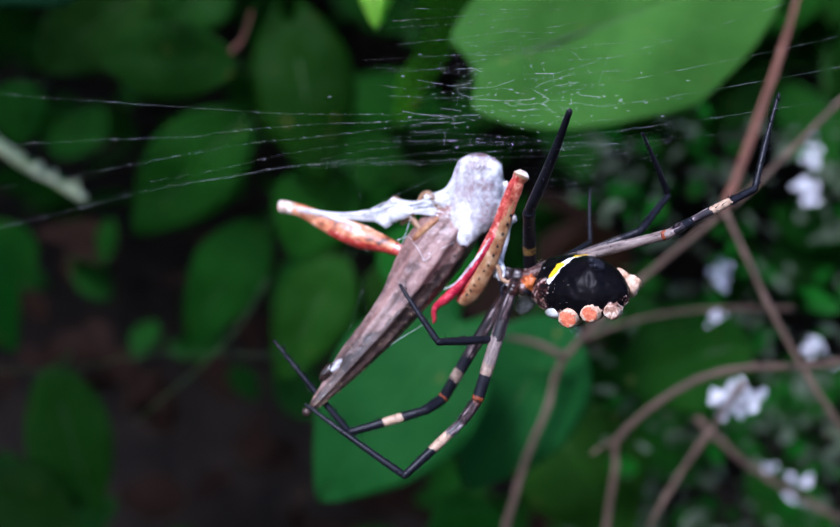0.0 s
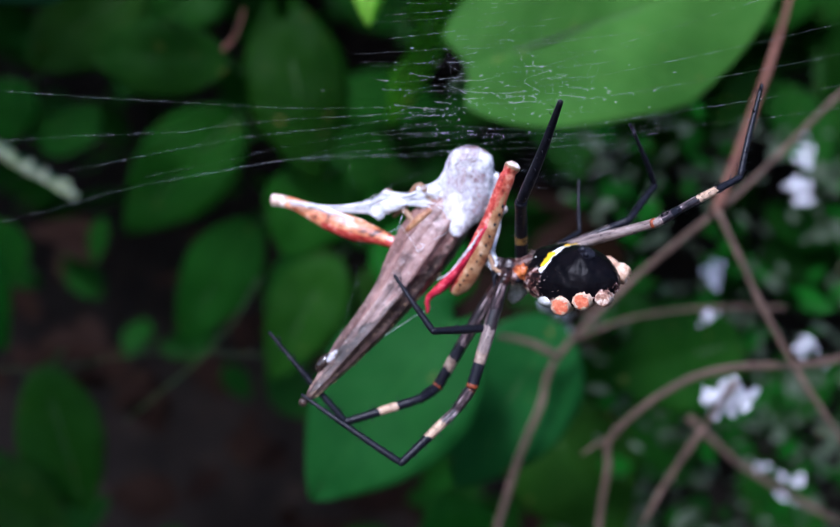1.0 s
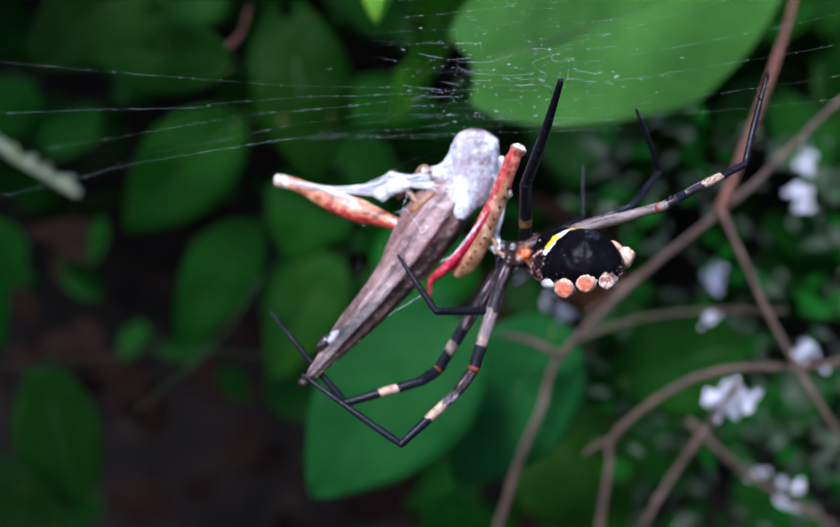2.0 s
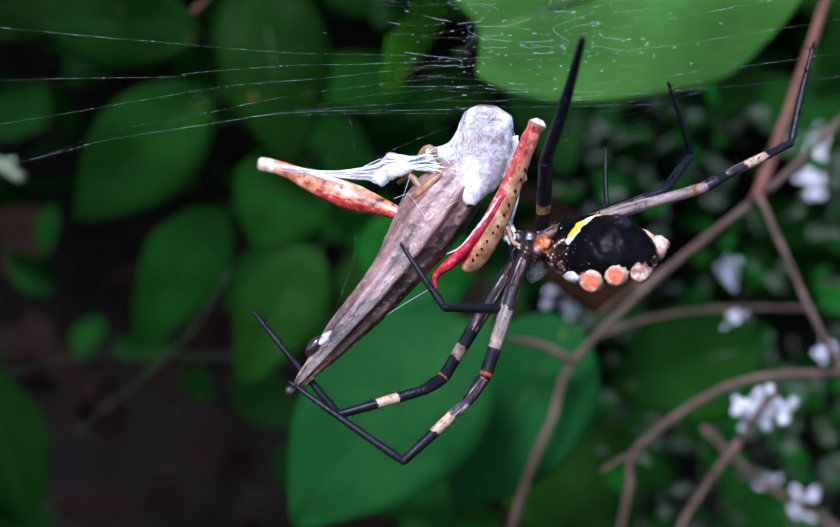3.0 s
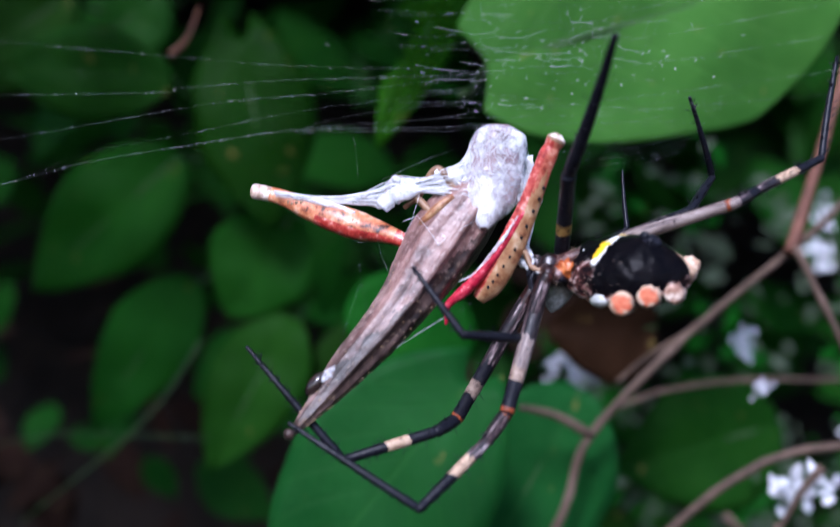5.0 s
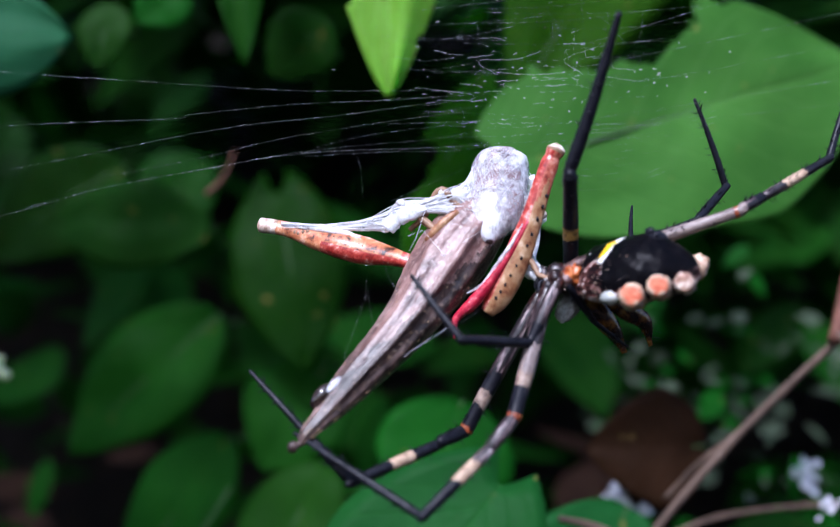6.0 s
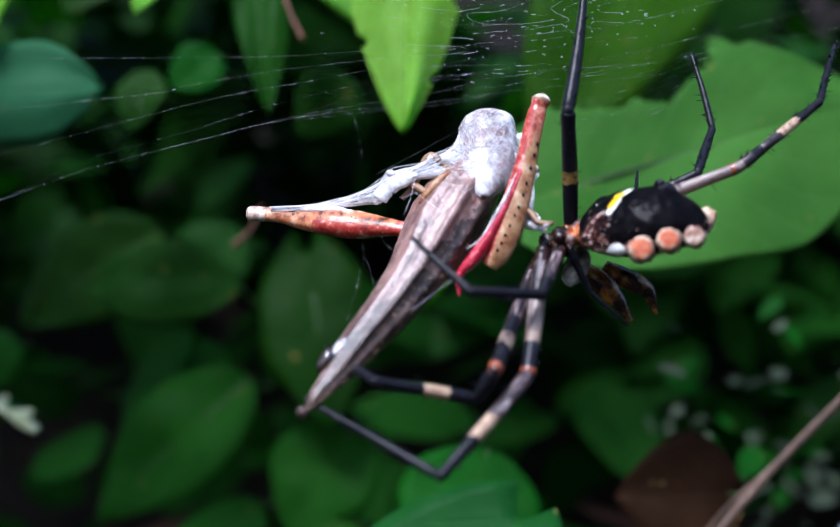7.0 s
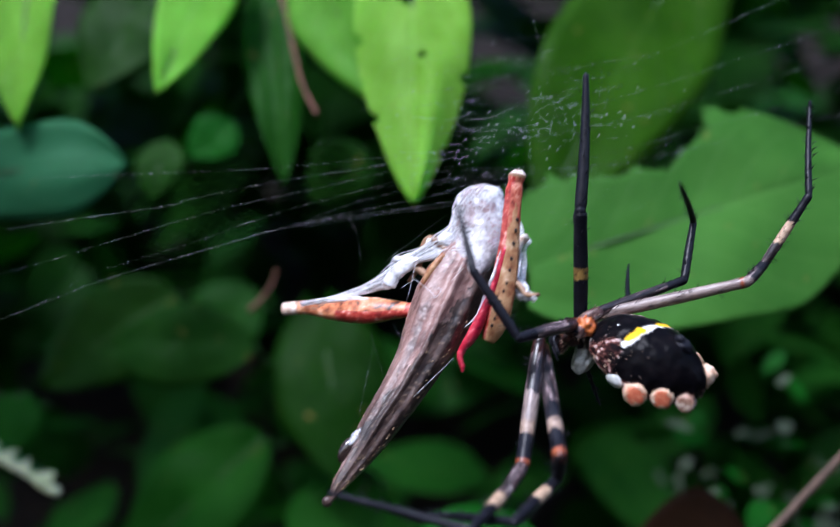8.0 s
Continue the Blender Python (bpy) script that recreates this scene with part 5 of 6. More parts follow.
JOINTS["L3"] = (
    (0, (2.63, 0.48, 1.69), (15.45, 1.67, 6.63), (20.07, 6.88, 11.62), (15.7, 0.4, 19.69)),
    (5.2, (2.63, 0.48, 1.69), (15.45, 1.67, 6.63), (20.07, 6.88, 11.62), (15.7, 0.4, 19.69)),
    (6.4, (2.25, 1.47, 1.64), (15.39, -0.4, 5.5), (20.96, 2, 11.57), (18.72, 0.22, 22.43)),
    (7, (1.74, 1.44, 1.48), (14.62, -2.21, 4.95), (18.68, -0.29, 12.25), (18.75, -0.84, 23.48)),
    (7.3, (2.42, 0.6, 2.23), (13.71, 4.5, 9.12), (16.1, 2.27, 17.06), (16.24, -2.51, 27.23)),
    (7.5, (3.16, 0.33, 1.88), (14.51, 4.63, 8.44), (17.15, 3.84, 16.56), (16.56, 0.65, 27.31)),
    (7.7, (3.16, 0.33, 1.88), (14.51, 4.63, 8.44), (17.15, 3.84, 16.56), (16.56, 0.65, 27.31)),
    (8, (1.62, 1.56, 1.94), (14.61, 3.25, 6.3), (17.74, 2.51, 14.26), (13.44, -7.79, 12.97)),
)
JOINTS["L4"] = (
    (0, (2.98, 1.34, 1.86), (9.2, 6.31, 5.22), (9.41, 8.14, 12.8)),
    (5.2, (2.98, 1.34, 1.86), (9.2, 6.31, 5.22), (9.41, 8.14, 12.8)),
    (6.4, (1.44, 1.82, 1.68), (8.64, 4.51, 5.61), (10.91, 9.29, 11.34)),
    (7, (0.92, 2.18, 1.73), (8.84, 3.19, 5.02), (10.98, 6.52, 11.75)),
    (7.3, (1.48, 1.59, 2.25), (5.72, 5.32, 8.78), (8.61, 7.24, 15.77)),
    (7.5, (3.05, 0.87, 2.2), (6.61, 6.97, 7.18), (9.92, 9.09, 13.91)),
    (7.7, (3.05, 0.87, 2.2), (6.61, 6.97, 7.18), (9.92, 9.09, 13.91)),
    (8, (1.17, 1.67, 1.93), (7.78, 5.76, 5.69), (9.9, 8.74, 12.58)),
)
JOINTS["A"] = (
    (0, (-1.67, -0.45, -0.63), (-4.36, 0.72, -7.84), (-11.63, -4.89, -7.52), (-16.78, -3.02, -0.06)),
    (5.2, (-1.67, -0.45, -0.63), (-4.36, 0.72, -7.84), (-11.63, -4.89, -7.52), (-16.78, -3.02, -0.06)),
    (6.4, (-1.27, 0, -1.4), (-5.17, -0.71, -8.09), (-13.17, -5.13, -9.12), (-17.91, -3.47, -1.35)),
    (7, (-1.73, 0.45, -1.74), (-5.08, -2.05, -8.29), (-12.82, -6.83, -9.65), (-17.96, -5.42, -2.08)),
    (7.3, (-0.65, -0.57, -1.27), (-6.63, -5.2, -3.08), (-4.9, -0.49, 4.62), (-2.59, -4.82, 12.46)),
    (7.5, (-1.96, -1.16, -0.57), (-9.05, -3.34, -2.95), (-8.49, 0.75, 5.26), (-3.91, -5.34, 10.51)),
    (7.7, (-1.96, -1.16, -0.57), (-9.05, -3.34, -2.95), (-8.49, 0.75, 5.26), (-3.91, -5.34, 10.51)),
    (8, (-1.15, -0.7, -0.31), (-8.11, -3.29, -2.6), (-12.26, -6.26, 5.07), (-12.85, -6.16, 14.3)),
)
JOINTS["B"] = (
    (0, (-2.68, 3.28, -1.63), (-11.95, 5.8, -16.89), (-14.31, 2.91, -18.06), (-24.82, 1.48, -20.92), (-35.96, 3.71, -8.24)),
    (5.2, (-2.68, 3.28, -1.63), (-11.95, 5.8, -16.89), (-14.31, 2.91, -18.06), (-24.82, 1.48, -20.92), (-35.96, 3.71, -8.24)),
    (6.4, (-3.04, 2.92, -0.99), (-12.7, 5.86, -15.94), (-15.7, 4.07, -17.7), (-24.78, -0.54, -21.77), (-35.86, 3.3, -9.42)),
    (7, (-3.82, 3.86, -1.12), (-11.07, -2.41, -16.39), (-12.96, 0.6, -18.03), (-23, -3.67, -16.85), (-28.71, 9.02, -7.05)),
    (7.3, (-4.28, 3.01, -0.78), (-7.19, -3.85, -17.22), (-8.56, -0.23, -17.78), (-18.12, -3.48, -22.12), (-21.28, 10.63, -13.12)),
    (7.5, (-4.55, 3.77, 0.66), (-5.1, -4.89, -15.14), (-6.45, -1.46, -16.49), (-13.62, -6.17, -23.34), (-22.82, 4.16, -13.39)),
    (7.7, (-4.55, 3.77, 0.66), (-5.1, -4.89, -15.14), (-6.45, -1.46, -16.49), (-13.62, -6.17, -23.34), (-22.82, 4.16, -13.39)),
    (8, (-4.36, 3.67, -0.79), (-6.08, -3.94, -17.05), (-6.2, -0.2, -18.22), (-12.16, -7.18, -24.25), (-20.19, 6.65, -18.39)),
)
JOINTS["C"] = (
    (0, (-1.92, 0.95, -1.08), (-6.76, -0.63, -15.95), (-8.94, 0.53, -19.11), (-16.6, -3.2, -25.7), (-30.63, -0.03, -16.75)),
    (5.2, (-1.92, 0.95, -1.08), (-6.76, -0.63, -15.95), (-8.94, 0.53, -19.11), (-16.6, -3.2, -25.7), (-30.63, -0.03, -16.75)),
    (6.4, (-2.55, 0.62, -1.32), (-7.78, 0.11, -16.15), (-10.18, -1.71, -18.78), (-17.85, -3.5, -26.15), (-30.63, 2.04, -16.52)),
    (7, (-3.53, 1.09, -1.38), (-7.65, -0.68, -16.45), (-10.06, -2.04, -19.34), (-17.64, -3.66, -26.82), (-30.32, 0.48, -16.37)),
    (7.3, (-5.47, 1.03, -1.65), (-10.9, -1.54, -16.19), (-13.37, -2.07, -19.31), (-21.28, -4.36, -26.26), (-32.31, 2.72, -15.54)),
    (7.5, (-5.23, 1.34, 0.1), (-11.73, -1.7, -13.89), (-14.29, -3.25, -16.54), (-21.21, -8.35, -23.03), (-31.22, -0.61, -11.76)),
    (7.7, (-5.23, 1.34, 0.1), (-11.73, -1.7, -13.89), (-14.29, -3.25, -16.54), (-21.21, -8.35, -23.03), (-31.22, -0.61, -11.76)),
    (8, (-5.07, 1.32, -1.13), (-9.57, 0.33, -16.17), (-11.58, -1.64, -19.01), (-16.48, -9.07, -25.08), (-30.23, -2.4, -17.77)),
)
JOINTS["D"] = (
    (0, (-0.15, 0.03, -1.22), (3.5, 4.4, -1.5), (7.8, 8.0, -2.9)),
    (5.2, (-0.15, 0.03, -1.22), (3.5, 4.4, -1.5), (7.8, 8.0, -2.9)),
    (6.4, (-0.19, 0.51, -1.51), (2.44, 3.82, -5.46), (6.67, 6.37, -8.49)),
    (7, (-0.7, 0.43, -1.41), (1.4, 4.02, -5.44), (5.44, 6.39, -8.84)),
    (7.3, (-0.93, -0.12, -1.33), (-2.12, 5.52, -1.68), (-0.74, 11.06, -2.61)),
    (7.5, (-2.2, 0.05, -1.03), (-1.92, 5.55, -2.78), (-0.83, 10.81, -4.91)),
    (7.7, (-2.2, 0.05, -1.03), (-1.92, 5.55, -2.78), (-0.83, 10.81, -4.91)),
    (8, (-0.75, 0.02, -0.99), (0.63, 5.56, -1.9), (1.93, 8.23, -6.87)),
)
spider = empty("garden_spider", "black and silver orb-weaver spider with banded legs and orange tubercles", "spider")
KEYED = []


def spider_head():
    bm = bmesh.new()
    shield = Vector((0.5, 3.8, -2.1))
    lean = Matrix.Rotation(radians(30), 4, "Y")
    blob(bm, shield, (1.35, 1.2, 2.7), lean, 40, 28, rough=0.16, freq=2)
    shell = part("cephalothorax", bm, CARAPACE, spider, "smooth silvery front body")
    rng = random.Random(31)
    bm = bmesh.new()
    for _ in range(240):
        a, b = rng.uniform(0, 2 * math.pi), rng.uniform(-1.2, 1.2)
        n = Vector((math.cos(a) * math.cos(b), math.sin(a) * math.cos(b), math.sin(b)))
        p = shield + lean @ Vector((n.x * 1.35, n.y * 1.2, n.z * 2.7))
        spike(bm, p, p + lean @ n * rng.uniform(0.1, 0.25) + Vector((0.15, 0, 0.1)), 0.018)
    tagged(part("hairs", bm, SILVER, shell, "short silvery hairs"), kind="stuff")
    bm = bmesh.new()
    blob(bm, (-1.0, 1.7, 0.0), (1.5, 0.9, 1.9), None, 20, 14, rough=0.15, freq=3)
    part("sternum", bm, COXADARK, spider, "dark maroon underside between the leg bases")
    bm = bmesh.new()
    top = Vector((-2.4, 3.0, 0.9))
    blob(bm, top, (1.0, 1.0, 1.0), None, 18, 12, rough=0.15, freq=3)
    head = part("head", bm, DARKLEG, spider, "small dark head")
    for d in ((-0.5, -0.75, 0.6), (0.1, -0.85, 0.5), (-0.8, -0.45, 0.5), (-0.95, -0.2, 0.2)):
        bm = bmesh.new()
        blob(bm, top + Vector(d), (0.16, 0.16, 0.16), seg=8, rings=6)
        part("eye", bm, EYE, head)
    for s in (-0.45, 0.45):
        bm = bmesh.new()
        tube(bm, catmull([(-2.7, 2.6 + s, 0.3), (-3.3, 2.5 + s, -0.1), (-3.5, 2.5 + s, -0.7)], 5), [0.55 - 0.04 * i for i in range(11)], 8)
        part("jaw", bm, BLACK, spider)
    for s in (-0.7, 0.8):
        bm = bmesh.new()
        tube(bm, catmull([(-2.5, 2.3 + s, 0.0), (-3.3, 2.0 + s, -0.9), (-3.2, 2.0 + s, -2.2), (-3.0, 2.1 + s, -3.0)], 5), [0.28 - 0.009 * i for i in range(16)], 8)
        part("palp", bm, BLACK, spider)
    # the hind pair of feet, curled up under the body
    for line, widths in ((((2.2, 6.2, -1.2), (3.82, 6.55, -2.97), (5.49, 7.41, -5.14), (6.82, 8.4, -7.56)), (0.7, 1.35, 1.0)), (((4.8, 6.6, -0.9), (6.65, 7.16, -2.33), (9.32, 7.75, -4.05), (10.14, 8.89, -6.72)), (0.6, 1.25, 0.85))):
        way = catmull(line, 7)
        n = len(way)
        bm = bmesh.new()
        tube(bm, way, [widths[0] + (widths[1] - widths[0]) * math.sin(math.pi * min(1, i / (n - 1) * 1.1)) - 0.35 * (i / (n - 1)) ** 3 for i in range(n)], 18, flat=0.7, wobble=0.04, rng=rng)
        foot = part("curled_foot", bm, AMBER, spider, "dark amber foot curled under the body")
        KEYED.append((foot, CURLED_ROWS))
        bm = bmesh.new()
        for i in range(4, n - 1):
            for _ in range(5):
                a = rng.uniform(0, 2 * math.pi)
                p = Vector(way[i][:3])
                q = Vector((math.cos(a), math.sin(a) * 0.5, 0.5 * math.sin(a)))
                spike(bm, p + q * 0.7, p + q * rng.uniform(1.3, 1.9) + Vector((0.2, 0, -0.3)), 0.03)
        tagged(part("bristle_fringe", bm, BLACK, foot, "fine black leg bristles"), kind="stuff")
    core = Vector((-1.2, 1.9, 0.1))
    for key, rows in JOINTS.items():
        b = Vector(rows[0][1])
        d = b - core
        bm = bmesh.new()
        tube(bm, catmull([core + d * 0.25, core + d * 0.7 + Vector((0, -0.15, 0.1)), b + d.normalized() * 0.1], 4), [0.8, 0.86, 0.9, 0.88, 0.84, 0.78, 0.72, 0.66, 0.55], 12, wobble=0.06, rng=rng)
        skin, words = {"L1": (COXADARK, "dark maroon leg base"), "C": (COXADARK, "dark maroon leg base"), "A": (COXADARK, "dark maroon leg base"), "B": (COXADARK, "dark maroon leg base")}.get(key, (SILVER, "silver-haired leg base"))
        base = part("coxa", bm, skin, spider, words)
        if key == "L1":
            bm = bmesh.new()
            blob(bm, (0.6, 0.5, -0.1), (1.15, 1.0, 1.15), Matrix.Rotation(0.5, 4, "Y"), 24, 18, rough=0.45, freq=2.4)
            part("coxa_lobe", bm, COXA, base, "orange-brown lobe")
        if key in ("A", "C"):
            bm = bmesh.new()
            blob(bm, b + d.normalized() * 0.1, (0.52, 0.52, 0.56), None, 18, 14, rough=0.4, freq=4)
            part("trochanter", bm, COXADARK, base)
        bm = bmesh.new()
        for _ in range(70 if key in ("L2", "L3", "L4", "B") else 30):
            u, a = rng.uniform(0.2, 1.0), rng.uniform(0, 2 * math.pi)
            side = d.normalized().orthogonal().normalized()
            n = side * math.cos(a) + d.normalized().cross(side) * math.sin(a)
            p = core + d * u + n * 0.75
            spike(bm, p, p + n * rng.uniform(0.15, 0.4) + d.normalized() * rng.uniform(0.1, 0.5), 0.035)
        tagged(part("hairs", bm, LOBERIM, base, "short whitish hairs"), kind="stuff")


def abdomen_material():
    """Black belly, white band with yellow patches and streaked sides, sharpened from the soft masks that the mesh carries."""
    m, n, l, b = node_mat("black_banded_belly")
    at = n.new("ShaderNodeAttribute")
    at.attribute_name = "pattern"
    sep = n.new("ShaderNodeSeparateColor")
    l.new(at.outputs["Color"], sep.inputs[0])
    fine = noise_tex(n, l, 1500, 5, 0.7)
    streak = noise_tex(n, l, 900, 4, 0.65, (0.35, 1.6, 1.6))

    def mask(src, grain, amount, lo, hi):
        a = n.new("ShaderNodeMath")
        a.operation = "MULTIPLY_ADD"
        l.new(grain, a.inputs[0])
        a.inputs[1].default_value = amount
        l.new(src, a.inputs[2])
        k = n.new("ShaderNodeMapRange")
        k.inputs[1].default_value, k.inputs[2].default_value = lo + amount * 0.5, hi + amount * 0.5
        l.new(a.outputs[0], k.inputs[0])
        return k.outputs[0]

    def mix(fac, a, c):
        x = n.new("ShaderNodeMixRGB")
        l.new(fac, x.inputs[0])
        l.new(a, x.inputs[1])
        if isinstance(c, tuple):
            x.inputs[2].default_value = (*c, 1)
        else:
            l.new(c, x.inputs[2])
        return x.outputs[0]
    black = ramp(n, l, noise_tex(n, l, 700, 5, 0.7), [(0.35, (0.002, 0.002, 0.003)), (0.66, (0.005, 0.004, 0.005)), (0.8, (0.035, 0.018, 0.016))])
    sides = ramp(n, l, streak, [(0.42, (0.01, 0.006, 0.007)), (0.5, (0.045, 0.017, 0.015)), (0.55, (0.2, 0.075, 0.06)), (0.6, (0.52, 0.38, 0.35)), (0.66, (0.84, 0.78, 0.74))])
    c = mix(mask(sep.outputs[2], streak, 0.9, 0.45, 0.55), black, sides)
    c = mix(mask(sep.outputs[0], fine, 0.7, 0.42, 0.52), c, (0.86, 0.84, 0.8))
    c = mix(mask(sep.outputs[1], fine, 0.5, 0.45, 0.55), c, (0.85, 0.5, 0.012))
    l.new(c, b.inputs["Base Color"])
    b.inputs["Roughness"].default_value = 0.3
    b.inputs["Specular IOR Level"].default_value = 0.04
    bp = n.new("ShaderNodeBump")
    bp.inputs["Strength"].default_value = 0.35
    bp.inputs["Distance"].default_value = 0.00012
    l.new(noise_tex(n, l, 1900, 4, 0.6), bp.inputs["Height"])
    l.new(bp.outputs[0], b.inputs["Normal"])
    return m


def spider_abdomen():
    n, m = 90, 104
    L0, L1 = -0.4, 14.0
    bm = bmesh.new()
    layer = bm.verts.layers.float_color.new("pattern")
    rng = random.Random(6)

    def half(s):      # half width along the body
        return 5.3 * (math.sin(math.pi * min(1, s / 0.55) / 2) ** 0.34 if s < 0.55 else math.cos((s - 0.55) / 0.45 * math.pi / 2 * 0.93) ** 0.75 * min(1, (1.003 - s) * 22) ** 0.5)

    def belly(s):
        return 4.9 * math.sin(math.pi * min(1, max(0, s * 0.97 + 0.02))) ** 0.45

    def back(s):
        return 2.2 * math.sin(math.pi * min(1, max(0, s * 0.97 + 0.02))) ** 0.6

    def soft(x, w):
        return max(0.0, min(1.0, 0.5 + x / w))
    rings = []
    for i in range(n + 1):
        s = i / n
        ss = 0.5 - 0.5 * math.cos(math.pi * s)
        x = L0 + (L1 - L0) * ss
        cz = -0.5 + 0.3 * ss
        ring = []
        for k in range(m):
            a = 2 * math.pi * k / m
            w, h = max(half(ss), 0.02), max(belly(ss) if math.sin(a) > 0 else back(ss), 0.02)
            y, z = w * math.cos(a), h * math.sin(a)
            p = Vector((x, y - 0.5 + 0.8 * (1 - ss) ** 2, z + cz))
            nz = 0.13 * noise.noise(p * 1.1) + 0.06 * noise.noise(p * 3.2)
            # folds along the sides and a raised spinneret field
            nz += 0.16 * max(0, math.cos(a) ** 2 - 0.4) * math.sin(x * 3.0)
            nz += 0.5 * math.exp(-((x - 9.4) / 1.6) ** 2 - ((y - 0.2) / 1.5) ** 2) * (1 if math.sin(a) > 0 else 0)
            nz += 0.35 * math.exp(-((x - 2.2) / 0.9) ** 2 - ((y - 0.3) / 1.1) ** 2) * (1 if math.sin(a) > 0 else 0)
            p += Vector((0, math.cos(a), math.sin(a))) * nz
            v = bm.verts.new(p * MM)
            q = p
            j = 0.35 * noise.noise(q * 1.5)
            belly_side = soft(q.z - 0.6, 1.2)
            band = 0.42 - abs(q.x - (5.9 + 0.42 * q.y + 0.015 * q.y * q.y) + j)
            white = soft(band, 1.0) * soft(3.5 - abs(q.y + 0.3), 1.0) * belly_side
            white = max(white, soft(0.1 - abs(q.x - 2.4 + j), 0.7) * soft(1.9 - abs(q.y), 0.6) * soft(abs(q.y) - 0.8, 0.5) * belly_side * 0.8)
            yellow = soft(0.5 - abs(q.x - (5.75 + 0.42 * q.y) + j), 0.9) * max(soft(1.15 - abs(q.y + 2.0), 0.8), soft(1.1 - abs(q.y - 1.7), 0.8)) * belly_side
            side = max(1 - soft(q.z - 0.2, 1.6), soft(abs(q.y + 0.4) - 2.5 - 0.8 * j, 1.8) * soft(4.4 - q.x, 2.6)) * (1.0 if q.x < 8 else 0.75)
            side = max(side, 0.45 * soft(1.2 - abs(q.z - 0.2), 1.0) if q.x > 11 else 0)
            v[layer] = (white, yellow, side, 1)
            ring.append(v)
        rings.append(ring)
    for i in range(n):
        for k in range(m):
            bm.faces.new((rings[i][k], rings[i][(k + 1) % m], rings[i + 1][(k + 1) % m], rings[i + 1][k]))
    bm.faces.new(rings[0][::-1])
    bm.faces.new(rings[-1])
    ab = part("abdomen", bm, abdomen_material(), spider, "glossy black belly with a white and yellow band")
    KEYED.append((ab, ABDOMEN_ROWS))
    for s in (-1, 1):
        for (x, y, z), r, h in (((8.0, 5.0, -0.6), 1.25, 1.25), ((10.6, 3.9, -0.1), 1.2, 1.15), ((13.0, 2.8, -0.2), 1.0, 0.6) if s < 0 else ((12.9, 3.1, 0.0), 1.05, 1.0)):
            out = Vector((0.22, s * 0.74, 0.28)).normalized()
            c = Vector((x, s * y - 0.4, z))
            bm = bmesh.new()
            pts = [c - out * 1.1, c + out * h * 0.2, c + out * h * 0.65, c + out * h * 0.95, c + out * h * 1.04]
            tube(bm, catmull(pts, 3), [r * q for q in (1.2, 1.16, 1.1, 1.05, 1.0, 0.98, 0.97, 0.96, 0.95, 0.93, 0.86, 0.62, 0.3)], 24, wobble=0.13, rng=rng)
            for f in bm.faces:
                q = f.calc_center_median() / MM - c
                d = q.dot(out) / h + 0.22 * noise.noise(q * 2.2)
                rim = (q - out * q.dot(out)).length / r + 0.18 * noise.noise(q * 1.6)
                f.material_index = 0 if d > 0.8 and rim < 0.74 else 1
            dark = x > 12 and s < 0
            part("tubercle", bm, [LOBEDARK, LOBEDARK] if dark else [LOBE, LOBERIM], ab, "small mottled brown and cream tubercle" if dark else "blunt orange tubercle with a cream rim")
    for q, r in (((9.7, -0.1, 4.05), 1.3), ((9.3, -0.2, 4.9), 0.6), ((10.0, 0.25, 4.5), 0.5), ((10.0, -0.65, 4.5), 0.5), ((10.5, -0.2, 4.2), 0.4)):
        bm = bmesh.new()
        blob(bm, q, (r, r * 0.85, r * (0.75 if r > 1 else 1)), seg=18, rings=12, rough=0.15, freq=3)
        part("spinneret", bm, BLACK, ab, "black spinneret")
    bm = bmesh.new()
    blob(bm, (5.4, -5.3, -0.7), (1.1, 0.65, 0.75), None, 18, 12, rough=0.15, freq=2)
    part("shoulder_lobe", bm, CARAPACE, ab, "smooth whitish lobe")
    bm = bmesh.new()
    for _ in range(420):
        x = abs(rng.gauss(0, 2.6)) + 0.2
        a = rng.uniform(-0.6, math.pi + 0.6)
        s = (x - L0) / (L1 - L0)
        if s > 0.55 or (abs(math.cos(a)) < 0.55 and x > 2.6):
            continue
        d = Vector((0, math.cos(a), math.sin(a)))
        p = Vector((x, half(s) * d.y - 0.5 + 0.8 * (1 - s) ** 2, (belly(s) if d.z > 0 else back(s)) * d.z - 0.5 + 0.3 * s))
        spike(bm, p - d * 0.1, p + d * rng.uniform(0.12, 0.3) + Vector((rng.uniform(0.3, 0.75), rng.uniform(-0.15, 0.15), 0)), 0.04)
    tagged(part("hairs", bm, LOBERIM, ab, "short whitish hairs"), kind="stuff")
    bm = bmesh.new()
    tube(bm, [(-2.2, 0.9, -0.1), (-1.2, 0.8, -0.2), (0.2, 0.5, -0.2)], [0.9, 0.8, 1.3], 12)
    part("waist", bm, LOBERIM, ab)


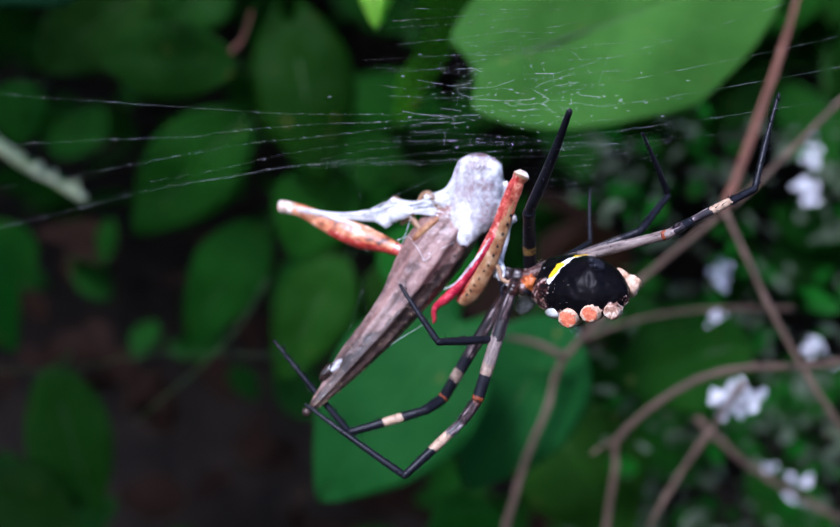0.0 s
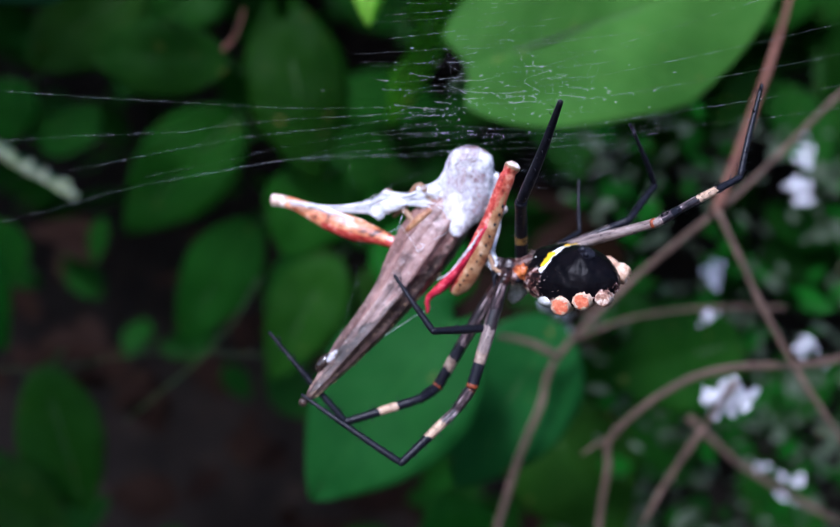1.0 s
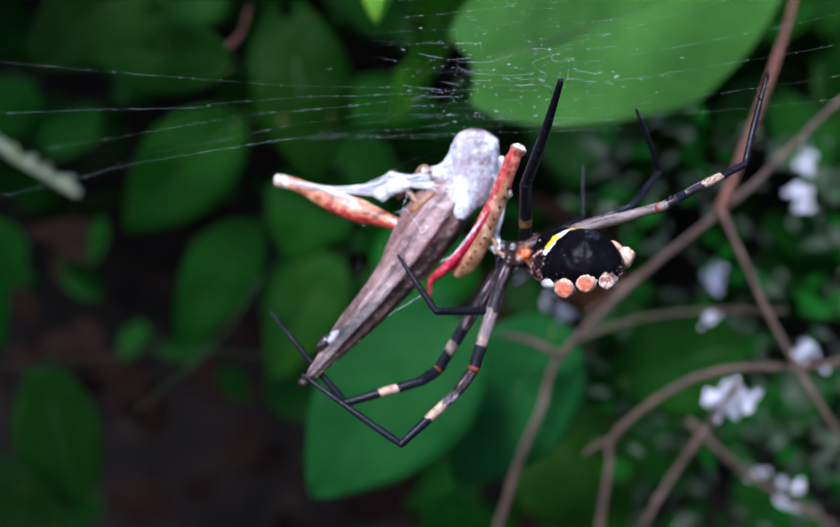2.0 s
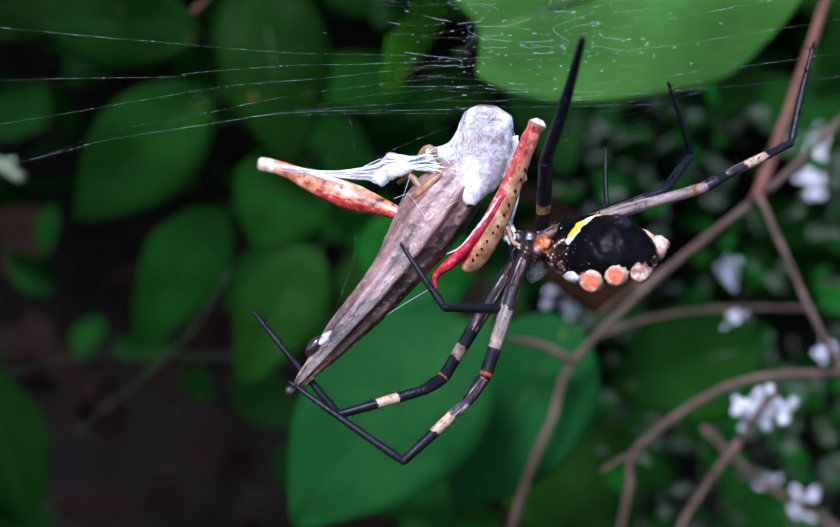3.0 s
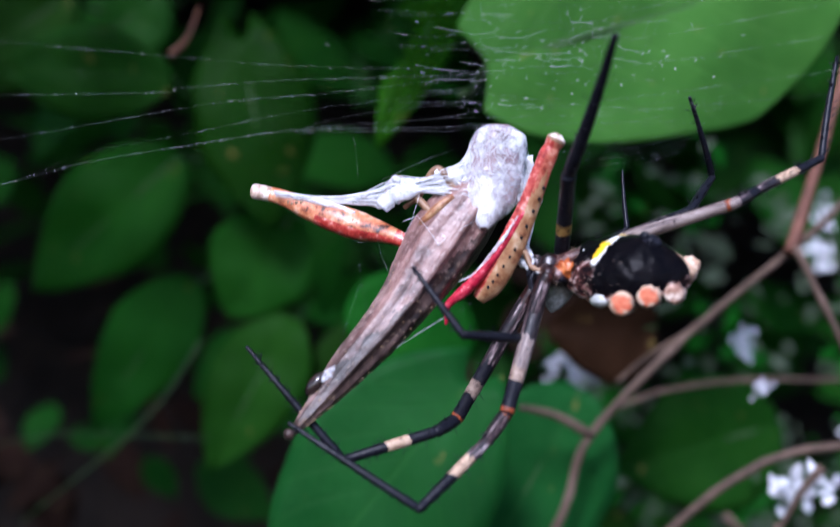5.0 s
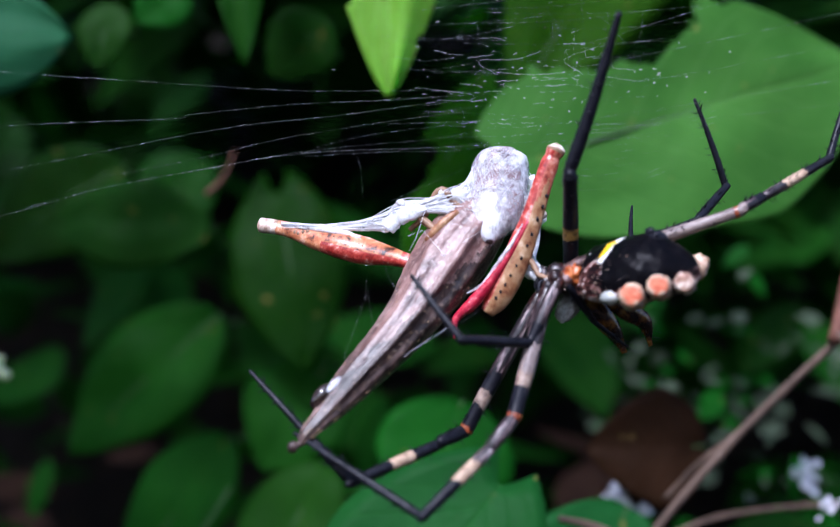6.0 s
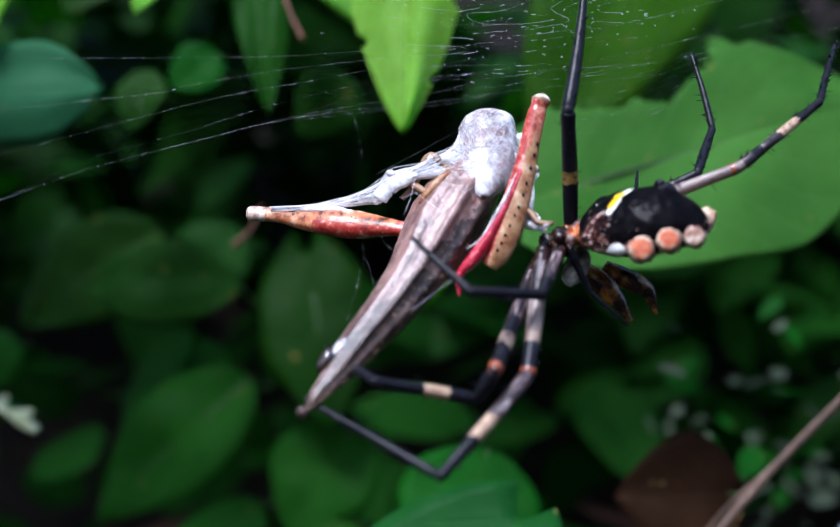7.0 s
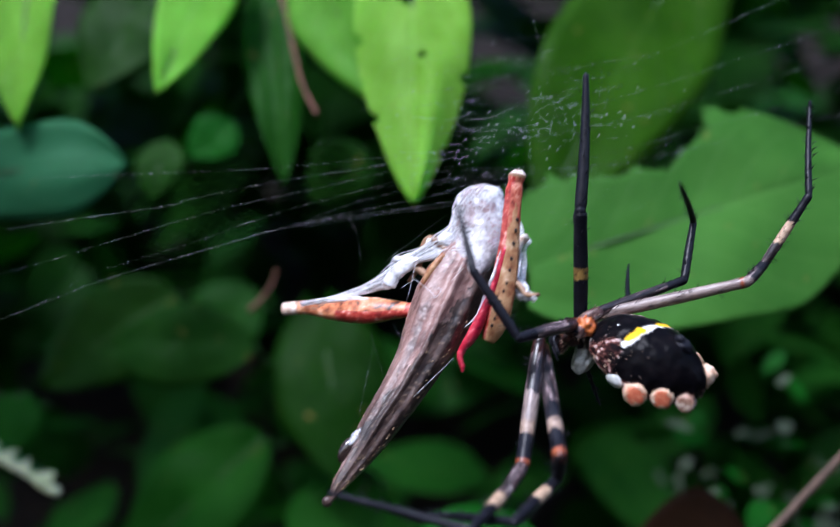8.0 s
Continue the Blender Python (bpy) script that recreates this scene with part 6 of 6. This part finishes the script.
# colour along each joint of a leg: (end of the stretch, material slot)
SKIN = [BLACK, CREAM, ORANGE, GREYLEG, DARKLEG, YELLOWBAND, COXADARK, TANBAND]
LEGS = {
    "L1": ((0.78, 0.74), ((0.1, 2), (0.44, 0), (0.54, 5), (1, 0)), ((1, 0),)),
    "L2": ((0.7, 0.6, 0.54, 0.42), ((0.955, 3), (0.985, 2), (1, 3)), ((0.12, 3), (0.6, 4), (1, 0)), ((0.30, 4), (0.62, 1), (1, 0)), ((1, 0),)),
    "L3": ((0.58, 0.5, 0.4), ((0.8, 4), (1, 0)), ((1, 0),), ((1, 0),)),
    "L4": ((0.44, 0.3), ((1, 0),), ((1, 0),)),
    "A": ((0.72, 0.54, 0.44), ((0.12, 6), (0.7, 4), (1, 0)), ((1, 0),), ((1, 0),)),
    "B": ((0.8, 0.72, 0.62, 0.48), ((0.14, 6), (0.58, 4), (0.72, 0), (0.82, 7), (0.97, 0), (1, 2)), ((0.04, 2), (1, 0)), ((0.3, 0), (0.55, 1), (1, 0)), ((1, 0),)),
    "C": ((0.84, 0.74, 0.64, 0.48), ((0.14, 6), (0.46, 4), (0.68, 3), (0.78, 7), (0.97, 0), (1, 2)), ((0.04, 2), (1, 4)), ((0.24, 4), (0.52, 1), (1, 0)), ((1, 0),)),
    "D": ((0.45, 0.3), ((1, 0),), ((1, 0),)),
}
NAMES = {4: ("femur", "patella", "tibia", "metatarsus"), 3: ("femur", "tibia", "metatarsus"), 2: ("femur", "metatarsus")}


def leg_segment(name, length, r, r_end, bands, seed, label, spines, last):
    rng = random.Random(seed)
    n = 84
    bm = bmesh.new()
    pts, rad = [], []
    for i in range(n + 1):
        s = i / n
        swell = 1 + 0.16 * math.sin(math.pi * s) + 0.12 * math.exp(-((s - 0.97) / 0.05) ** 2) * (0 if last else 1)
        pts.append((0.05 * length * 0.25 * math.sin(math.pi * s) * (1 if last else 0.4), 0, length * s))
        rad.append((r + (r_end - r) * s) * swell * (0.75 + 0.25 * min(1, s / 0.04)) * (1 if not last else 1 - 0.3 * s))

    def which(s, k):
        s += 0.008 * math.sin(k * 6.283 + seed) + 0.004 * math.sin(k * 18.85 + seed * 3)
        if any(slot in (3, 4) for _, slot in bands):
            s += (0.05 if s < 0.62 else 0.0) * noise.noise(Vector((s * 9, math.cos(k * 6.3) * 1.7, math.sin(k * 6.3) * 1.7 + seed)))
        for end, slot in bands:
            if s <= end:
                return slot
        return bands[-1][1]
    tube(bm, pts, rad, 22, mat_of=which, wobble=0.02, rng=rng)
    blob(bm, (0, 0, 0), (r * 0.96, r * 0.96, r * 0.96), seg=10, rings=8, mat=bands[0][1])
    blob(bm, (0, 0, length), (r_end * (0.72 if last else 0.98),) * 3, seg=10, rings=8, mat=bands[-1][1] if bands[-1][1] != 2 else 0)
    seg = part(name, bm, SKIN, spider, label)
    bm = bmesh.new()
    for _ in range(int(length * spines)):
        s = rng.uniform(0.05, 0.95)
        a = rng.uniform(0, 2 * math.pi)
        rr = r + (r_end - r) * s
        d = Vector((math.cos(a), math.sin(a), 0))
        b0 = d * rr * 0.9 + Vector((0, 0, length * s))
        spike(bm, b0, b0 + d * rng.uniform(0.7, 1.6) * min(0.7, rr + 0.1) + Vector((0, 0, rng.uniform(0.2, 0.6))), 0.07)
    tagged(part("bristle_fringe", bm, BLACK, seg, "fine black leg bristles"), kind="stuff")
    return seg


def spider_legs():
    for j, (key, rows) in enumerate(JOINTS.items()):
        radii, *bands = LEGS[key]
        names = NAMES[len(radii)]
        rest = rows[0][1:]
        for i, name in enumerate(names):
            a0, b0 = Vector(rest[i]), Vector(rest[i + 1])
            d0 = (b0 - a0).normalized()
            r_end = radii[i + 1] if i + 1 < len(radii) else radii[i] * 0.7
            banded = any(slot in (1, 7) for _, slot in bands[i])
            seg = leg_segment(name, (b0 - a0).length, radii[i], r_end, bands[i], 50 + j * 7 + i, "black leg joint with a cream band" if banded else "", 1.4 if key in ("L1", "L4") else 4.2 if i else 2.0, i == len(names) - 1)
            q0 = d0.to_track_quat("Z", "Y")
            keys = []
            for t, *pts in rows:
                a, b = Vector(pts[i]), Vector(pts[i + 1])
                q = d0.rotation_difference((b - a).normalized()) @ q0
                keys.append((t, Matrix.Translation(a * MM) @ q.to_matrix().to_4x4()))
            KEYED.append((seg, keys))


spider_head()
spider_abdomen()
spider_legs()


# ---- what moves ----
def motions():
    walk(web, WEB_ROWS)
    walk(prey, PREY_ROWS)
    walk(spider, SPIDER_ROWS)
    for ob, rows in KEYED:
        walk(ob, rows)


motions()
